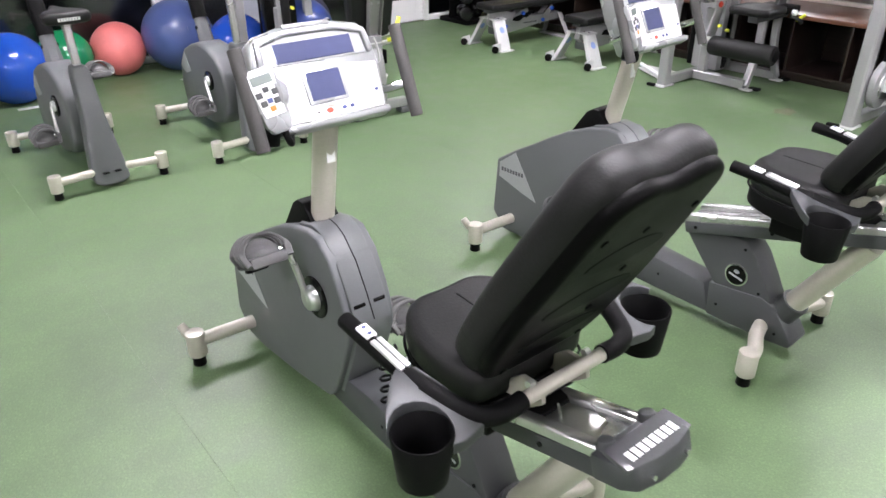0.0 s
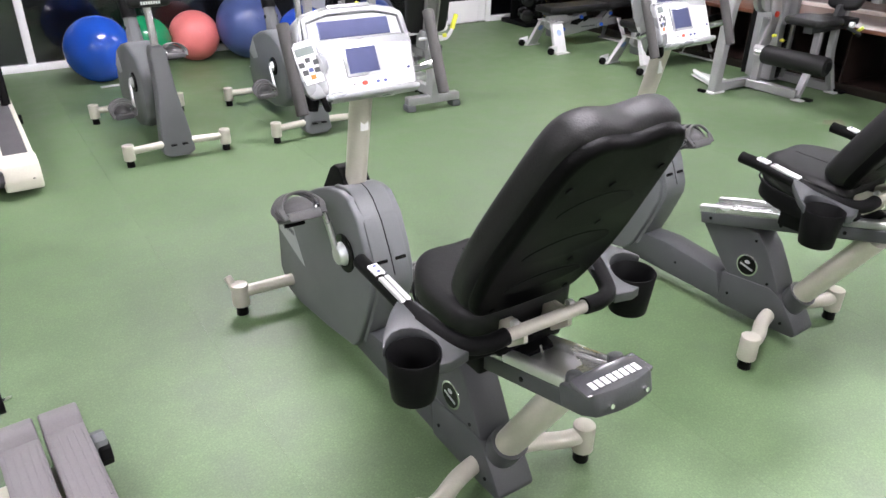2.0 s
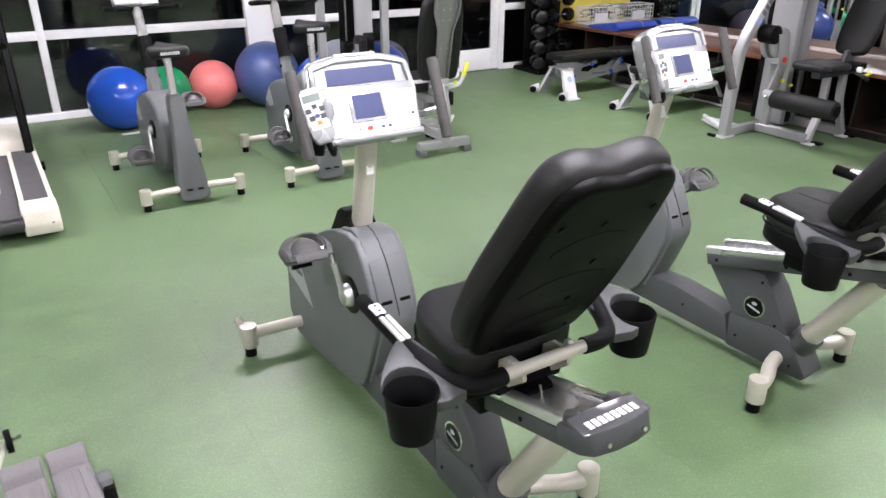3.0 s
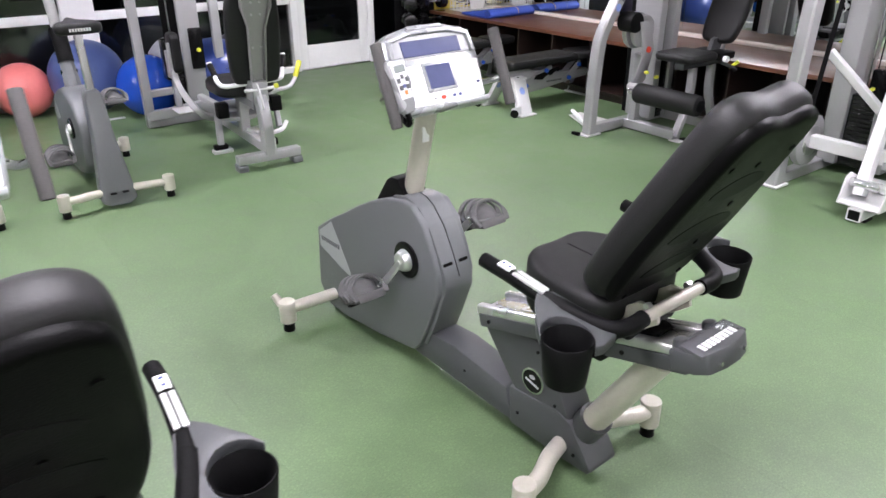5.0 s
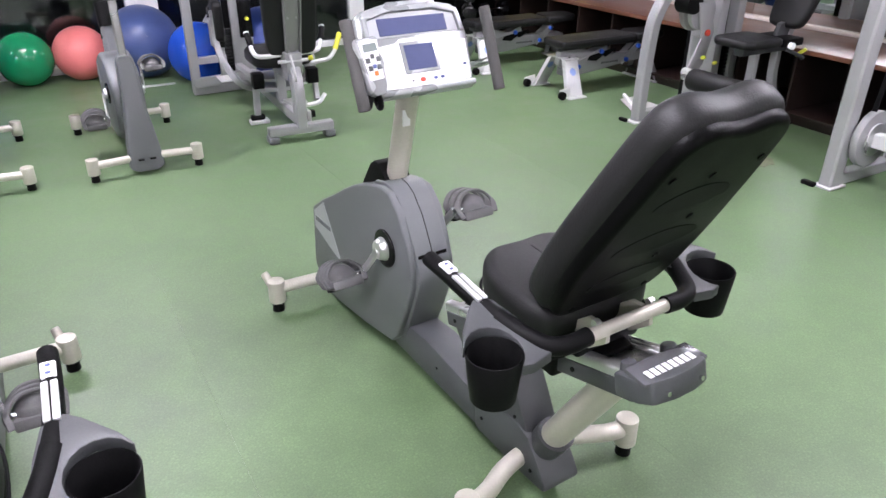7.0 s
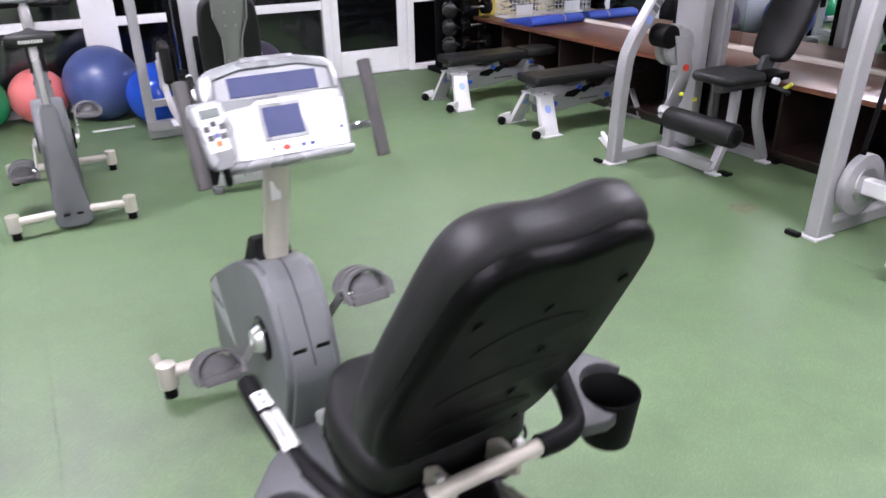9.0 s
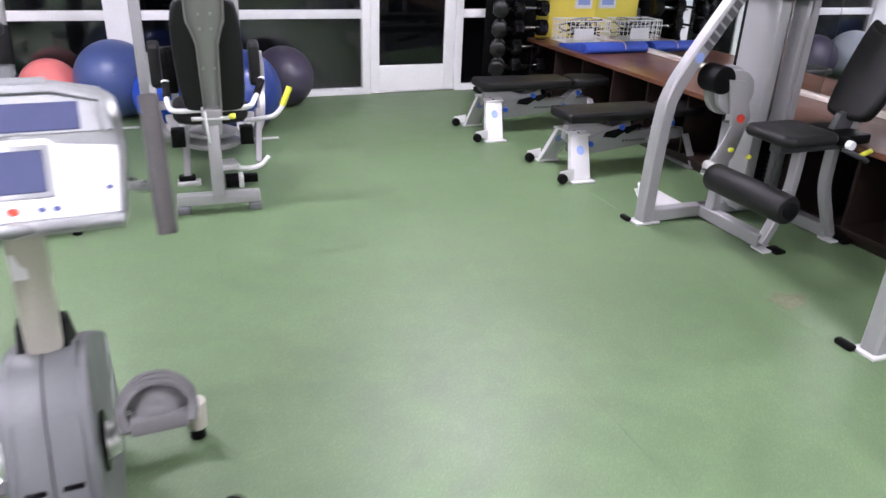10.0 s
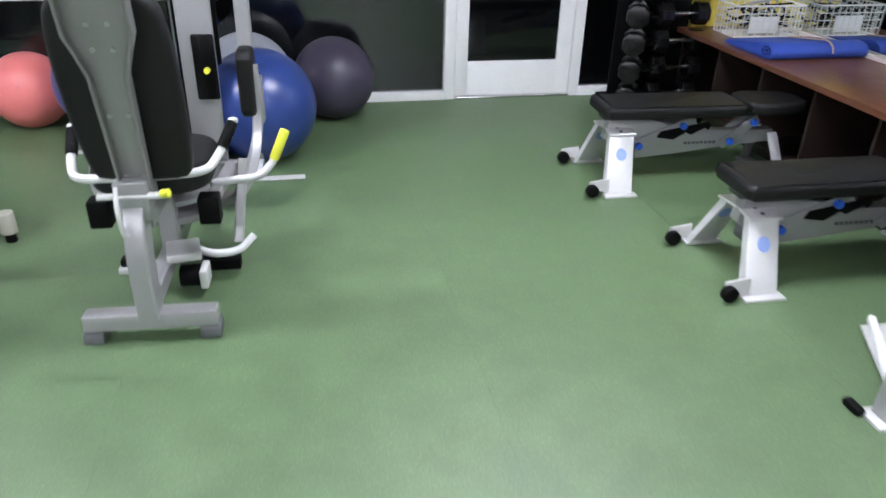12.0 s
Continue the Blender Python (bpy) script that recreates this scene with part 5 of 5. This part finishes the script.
# ---- seated press beside it ----
def press_machine(m):
    t = thing("press_machine", m, "silver plate press machine with linked levers", "weight machine")
    post = part("front_post", bent([(0.03, 0, 0.015), (0.04, 0, 0.5), (0.06, 0, 1.0), (0.10, 0, 1.3), (0.24, 0, 1.7)], 0.085, 0.115, (1, 0, 0), 0.012, None, 5), SILVER, t)
    part("foot_plate", box(-0.05, 0.11, -0.06, 0.06, 0.0, 0.014, 0.004), SILVER_L, post)
    part("rubber_foot", box(-0.085, -0.045, 0.03, 0.12, 0.0, 0.03, 0.01), BLACK, post)
    part("base_rail", beam((0.05, 0, 0.045), (1.05, 0, 0.045), 0.075, 0.075), SILVER, t)
    part("cam_disc", cyl((0.20, -0.05, 0.30), (0.20, -0.10, 0.30), 0.17, seg=36, b=0.008), SILVER, t)
    part("cam_cover", cyl((0.20, -0.10, 0.30), (0.20, -0.11, 0.30), 0.10, seg=30, b=0.003), RAIL, t)
    part("push_beam", beam((0.20, -0.08, 0.30), (0.26, -0.62, 0.28), 0.07, 0.085), SILVER_L, t)
    part("push_beam_end", beam((0.25, -0.55, 0.24), (0.30, -0.92, 0.24), 0.08, 0.05), SILVER, t)
    part("base_tube", beam((-0.21, -0.63, 0.05), (0.95, -0.63, 0.05), 0.085, 0.075), SILVER_L, t)
    part("tube_mouth", box(-0.214, -0.209, -0.662, -0.598, 0.022, 0.078, 0), BLACK, t)
    part("rubber_foot", box(-0.16, -0.06, -0.68, -0.58, 0.0, 0.014, 0.004), BLACK, t)
    for s in (-1, 1):
        part("yoke_plate", prism([(-0.19, 0.09), (-0.14, 0.24), (-0.09, 0.26), (0.16, 0.15), (0.18, 0.09)], -0.63 + s * 0.12 - 0.006, -0.63 + s * 0.12 + 0.006, "y", 0.003), SILVER_L, t)
    part("yoke_floor", box(-0.19, 0.18, -0.75, -0.51, 0.088, 0.100, 0.003), SILVER_L, t)
    part("yoke_shaft", cyl((-0.08, -0.77, 0.20), (-0.08, -0.49, 0.20), 0.028, seg=18, b=0.004), RAIL, t)
    part("yoke_shaft", cyl((0.10, -0.76, 0.17), (0.10, -0.50, 0.17), 0.024, seg=18, b=0.004), RAIL, t)
    part("lever_tube", beam((-0.08, -0.58, 0.13), (0.26, -0.52, 1.02), 0.065, 0.075, (1, 0, 0)), SILVER_L, t)
    part("lever_tube", beam((0.10, -0.70, 0.13), (0.42, -0.66, 1.02), 0.065, 0.075, (1, 0, 0)), SILVER_L, t)
    part("link_plate", prism([(0.15, 0.86), (0.26, 1.12), (0.50, 1.14), (0.48, 0.92), (0.36, 0.80)], -0.63, -0.61, "y", 0.006), SILVER_L, t)
    part("link_shaft", cyl((0.30, -0.78, 0.97), (0.30, -0.46, 0.97), 0.024, seg=16, b=0.003), RAIL, t)
    part("brace", beam((0.30, -0.05, 0.85), (0.46, -0.48, 0.42), 0.05, 0.05, (1, 0, 0)), SILVER_L, t)
    part("strap_belt", beam((0.17, -0.07, 0.46), (0.36, -0.06, 1.55), 0.03, 0.006, (1, 0, 0), 0.001), BLACK, t)
    weight_tower(t, 0.58, 0.82, -0.42, 0.02, 1.75)
    part("top_cap", box(0.54, 0.86, -0.45, 0.05, 1.75, 1.83, 0.02, 3), GREY_D, t)
    part("stack_box", box(0.52, 0.575, -0.36, -0.24, 0.50, 0.74, 0.010), BLACK_G, t)
    part("stack_pin", cyl((0.52, -0.27, 0.62), (0.495, -0.27, 0.62), 0.012, seg=10), YEL_K, t)
    part("rear_post", beam((1.02, 0, 0.05), (1.02, 0, 1.75), 0.08, 0.06, (1, 0, 0)), SILVER, t)
    part("top_beam", beam((0.20, 0, 1.70), (1.05, 0, 1.70), 0.08, 0.06), SILVER, t)
    part("seat_tube", beam((0.60, -0.63, 0.08), (0.66, -0.63, 0.45), 0.07, 0.07, (1, 0, 0)), SILVER, t)
    part("seat", cushion(rounded(0.40, 0.38, 0.06, 5, 0.70, -0.80), 0.08, 0.028, "z", Matrix.Translation((0, 0.12, 0.45)), 4), VINYL, t, "black vinyl seat pad")
    return t


press_machine(pose(5.405, 1.895, 0))


# ---- weight benches ----
def bench(m):
    """Adjustable bench, origin under its foot end, running along +x."""
    t = thing("weight_bench", m, "silver adjustable weight bench with black pads lying flat", "weight bench", "weight benches")
    part("back_pad", cushion(rounded(0.82, 0.31, 0.05, 5, 0.40, 0), 0.065, 0.022, "z", Matrix.Translation((0.06, 0, 0.385)), 4), VINYL, t, "long black vinyl back pad")
    part("seat_pad", cushion([(0.83, -0.15), (0.83, 0.15), (1.04, 0.145), (1.18, 0.11), (1.21, 0.0), (1.18, -0.11), (1.04, -0.145)], 0.065, 0.022, "z", Matrix.Translation((0.06, 0, 0.385)), 4), VINYL, t, "short black vinyl seat pad")
    part("pad_frame", box(0.08, 1.05, -0.05, 0.05, 0.355, 0.386, 0.006), GREY_D, t)
    sp = part("spine", prism([(0.10, 0.24), (0.12, 0.36), (0.32, 0.36), (0.60, 0.28), (0.86, 0.27), (1.12, 0.27), (1.14, 0.20), (0.86, 0.18), (0.52, 0.14), (0.28, 0.12)], -0.032, 0.032, "y", 0.006), SILVER, t)
    bars(sp, Matrix.Translation((0, -0.033, 0.205)) @ Matrix.Rotation(radians(90), 4, "X"), 0.58, 0.20, 8, 0.016, PRINT_D)
    part("head_plate", prism([(0.09, -0.13), (0.245, -0.13), (0.27, 0.0), (0.245, 0.13), (0.09, 0.13), (0.11, 0.0)], 0.288, 0.302, "z", 0.003), SILVER_L, t)
    for y in (-0.09, -0.03, 0.03, 0.09):
        part("head_bolt", cyl((0.17, y, 0.302), (0.17, y, 0.308), 0.009, seg=8), GREY_D, t)
    for s in (-1, 1):
        leg = part("front_leg", prism([(0.10, 0.295), (0.235, 0.295), (0.205, 0.012), (0.05, 0.012)], -0.008, 0.008, "y", 0.004, 1, Matrix(((1, 0, 0, 0), (0, 1, -0.52 * s, s * 0.262), (0, 0, 1, 0), (0, 0, 0, 1)))), SILVER_L, t, "pale silver flared leg plate")
        part("leg_flange", prism([(0.10, 0.295), (0.115, 0.295), (0.065, 0.012), (0.05, 0.012)], -0.04, 0.0, "y", 0.002, 1, Matrix(((1, 0, 0, 0), (0, s, -0.52 * s, s * 0.262), (0, 0, 1, 0), (0, 0, 0, 1)))), SILVER_L, leg)
        part("leg_foot", box(0.04, 0.225, s * 0.262 - 0.04, s * 0.262 + 0.02, 0.0, 0.013, 0.004), SILVER_L, leg)
        part("wheel_arm", prism([(-0.04, 0.04), (-0.04, 0.085), (0.07, 0.10), (0.075, 0.02)], s * 0.255 - 0.006, s * 0.255 + 0.006, "y", 0.003), SILVER_L, leg)
        part("wheel", cyl((-0.03, s * 0.255 - 0.045, 0.042), (-0.03, s * 0.255 - 0.008, 0.042), 0.034, seg=18, b=0.004), BLACK, leg)
        part("logo", prism([(a + 0.155, b + 0.20) for a, b in ring(0.030, 20)], 0, 0.002, "y", 0, 1, Matrix(((1, 0, 0, 0), (0, 1, -0.52 * s, s * 0.262 - 0.0105), (0, 0, 1, 0), (0, 0, 0, 1)))), LOGO, leg, "pale blue round decal")
        part("support_bar", beam((0.26, s * 0.045, 0.20), (0.62, s * 0.045, 0.345), 0.012, 0.055, (0, 0, 1), 0.003), SILVER, t)
        part("support_bar", beam((0.80, s * 0.045, 0.19), (1.00, s * 0.045, 0.345), 0.012, 0.055, (0, 0, 1), 0.003), SILVER, t)
        part("ladder", prism([(0.40, 0.25), (0.42, 0.285), (0.70, 0.335), (0.72, 0.31), (0.70, 0.285), (0.68, 0.30), (0.60, 0.26), (0.57, 0.275), (0.50, 0.235)], s * 0.055 - 0.004, s * 0.055 + 0.004, "y", 0.002), BLACK, t)
        for x, z in ((0.30, 0.205), (0.545, 0.315), (0.845, 0.215), (0.97, 0.325)):
            part("cap", cyl((x, s * 0.050, z), (x, s * 0.075, z), 0.020, seg=14, b=0.003), BLUE_K, t, "bright blue pivot cap")
        part("rear_leg", prism([(1.05, 0.27), (1.11, 0.27), (1.16, 0.0), (1.10, 0.0)], -0.006, 0.006, "y", 0.003, 1, Matrix(((1, 0, 0, 0), (0, 1, -0.45 * s, s * 0.20), (0, 0, 1, 0), (0, 0, 0, 1)))), SILVER, t)
    part("rear_foot", box(1.08, 1.17, -0.22, 0.22, 0.0, 0.018, 0.006), SILVER, t)
    part("roller_block", box(0.16, 0.28, -0.07, 0.07, 0.13, 0.22, 0.012), GREY, t)
    return t


b1 = bench(pose(5.235, 4.475, 0, 0, 0, -1))
tagged(copy_thing(b1, pose(5.075, 5.565, 0, 0, 0, -2)), "silver adjustable weight bench with black pads near the door")


# ---- desk with cubbies ----
desk = thing("desk", Matrix(), "long brown wooden counter with dark open cubbies beneath", "counter")
D0, D1 = -2.1, 6.865
part("worktop", box(6.24, 7.0, D0, D1, 0.545, 0.580, 0.004), WOOD, desk, "reddish brown wooden worktop")
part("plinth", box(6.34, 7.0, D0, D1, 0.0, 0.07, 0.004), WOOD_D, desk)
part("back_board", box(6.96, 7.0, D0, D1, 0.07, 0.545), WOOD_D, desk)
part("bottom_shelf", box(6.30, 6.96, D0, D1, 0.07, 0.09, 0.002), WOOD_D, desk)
part("edge_strip", box(6.966, 6.996, D0, D1, 0.5804, 0.612, 0.004), TRIM, desk, "pale strip along the worktop")
n = 18
for i in range(n + 1):
    y = D0 + 0.01 + (D1 - D0 - 0.02) * i / n
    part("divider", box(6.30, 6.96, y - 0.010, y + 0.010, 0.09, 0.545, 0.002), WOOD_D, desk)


# ---- rolled mats, baskets, papers on the desk ----
def rolled_mat(m, w, label):
    t = thing("exercise_mat", m, label, "exercise mat", "blue mats")
    part("roll", cushion([(-0.02, 0.004), (-0.035, 0.03), (-0.02, 0.062), (0.03, 0.078), (0.08, 0.070), (0.16, 0.050), (0.26, 0.034), (0.34, 0.024), (0.36, 0.010), (0.34, 0.0), (0.02, 0.0)], w, 0.006, "x", None, 2), MAT_B, t)
    spiral = [(0.0, 0.012 + (0.006 + 0.0022 * k) * math.cos(k * 0.7), 0.038 + (0.005 + 0.0017 * k) * math.sin(k * 0.7)) for k in range(15)]
    part("roll_edge", tube([(-0.002, a, b) for _, a, b in spiral], 0.0022, 6), BLACK, t, "dark gap between the turns of the roll")
    part("loose_fold", box(0.02, w - 0.03, 0.03, 0.37, 0.030, 0.044, 0.006, 2, pose(0, 0, 0.022, -7)), MAT_B, t)
    part("rubber_band", tube([(w * 0.62, -0.037, 0.03), (w * 0.62, -0.02, 0.066), (w * 0.62, 0.03, 0.082), (w * 0.62, 0.10, 0.072), (w * 0.62, 0.30, 0.040)], 0.004, 8), BAND, t)
    return t


rolled_mat(pose(6.30, 5.86, 0.580) @ Matrix.Diagonal((1, 1.3, 1.2, 1)), 0.665, "folded blue exercise mat held by a rubber band")


def wire_basket(m):
    t = thing("basket", m, "white plastic grid basket full of small cables and handles", "basket")
    w, d, h = 0.50, 0.26, 0.205
    part("basket_rim", tube([(0, 0, h), (w, 0, h), (w, d, h), (0, d, h), (0, 0, h)], 0.006, 8, False), BASKET, t)
    part("basket_base", box(0.005, w - 0.005, 0.005, d - 0.005, 0.0, 0.006, 0.001), BASKET, t)
    q = None
    for i in range(11):
        x = w * i / 10
        for y in (0, d):
            q = box(x - 0.003, x + 0.003, y - 0.002, y + 0.002, 0, h, 0, 1, None, q)
    for i in range(8):
        y = d * i / 7
        for x in (0, w):
            q = box(x - 0.002, x + 0.002, y - 0.003, y + 0.003, 0, h, 0, 1, None, q)
    for z in (0.05, 0.105, 0.155):
        for y in (0, d):
            q = box(0, w, y - 0.002, y + 0.002, z - 0.003, z + 0.003, 0, 1, None, q)
        for x in (0, w):
            q = box(x - 0.002, x + 0.002, 0, d, z - 0.003, z + 0.003, 0, 1, None, q)
    part("basket_grid", q, BASKET, t)
    rnd = random.Random(4)
    for i in range(14):
        a = [(rnd.uniform(0.03, w - 0.03), rnd.uniform(0.03, d - 0.03), rnd.uniform(0.05, 0.22)) for _ in range(4)]
        part("cable", tube(a, 0.006, 8), BLACK if i % 3 else GREY_L, t)
    part("paper_pad", box(0.12, 0.34, 0.03, 0.04, 0.02, 0.13, 0.002), PRINT, t)
    return t


wire_basket(pose(6.445, 6.46, 0.580))
holder = thing("paper_holder", pose(6.76, 6.868, 0.86), "white wall paper holder with a blue leaflet", "leaflet holder")
part("backplate", box(0, 0.20, -0.012, 0.0, 0.0, 0.28, 0.004), PRINT, holder)
part("leaflet", box(0.03, 0.17, -0.016, -0.0125, 0.035, 0.24, 0.001), LOGO, holder, "blue printed leaflet")


# ---- dumbbell rack ----
def dumbbell(m, r, l, label="black rubber hex dumbbell with chrome handle"):
    t = thing("dumbbell", m, label, "dumbbell", "dumbbells on the rack")
    part("handle", cyl((-l * 0.30, 0, 0), (l * 0.30, 0, 0), 0.015, seg=12), CHROME, t)
    for s in (-1, 1):
        part("head", cyl((s * l * 0.24, 0, 0), (s * l * 0.5, 0, 0), r, seg=8, b=0.012), IRON, t)
    return t


rack = thing("dumbbell_rack", pose(6.06, 6.86, 0), "black vertical dumbbell rack loaded with dumbbells", "dumbbell rack")
part("rack_base", box(-0.28, 0.30, -0.26, 0.26, 0.0, 0.05, 0.008), BLACK, rack)
# black sheet added behind the dumbbells to keep the gaps between them dark
part("added_dark_backing", box(-0.26, 0.31, 0.085, 0.10, 0.05, 1.6, 0.003), BLACK, rack)
for x in (-0.10, 0.10):
    part("rack_upright", beam((x, 0.05, 0.04), (x, 0.05, 1.55), 0.06, 0.06, (0, 1, 0)), BLACK, rack)
ROWS_Z = [0.14 + 0.185 * i for i in range(8)]
for i, z in enumerate(ROWS_Z):
    part("shelf_arm", box(-0.13, 0.13, -0.14, 0.06, z - 0.030, z - 0.016, 0.004), BLACK, rack)
dbs = dumbbell(pose(6.06 + 0.125, 6.86 - 0.12, ROWS_Z[0], 22.5), 0.082, 0.36)
for i, z in enumerate(ROWS_Z):
    if i:
        copy_thing(dbs, pose(6.06 + 0.125 + 0.006 * (i % 2), 6.86 - 0.12, z, 22.5, 0, (i * 37 % 9) - 4))
    copy_thing(dbs, pose(6.06 - 0.19, 6.86 - 0.10, z, 22.5, 0, 62 + (i * 23 % 11)))
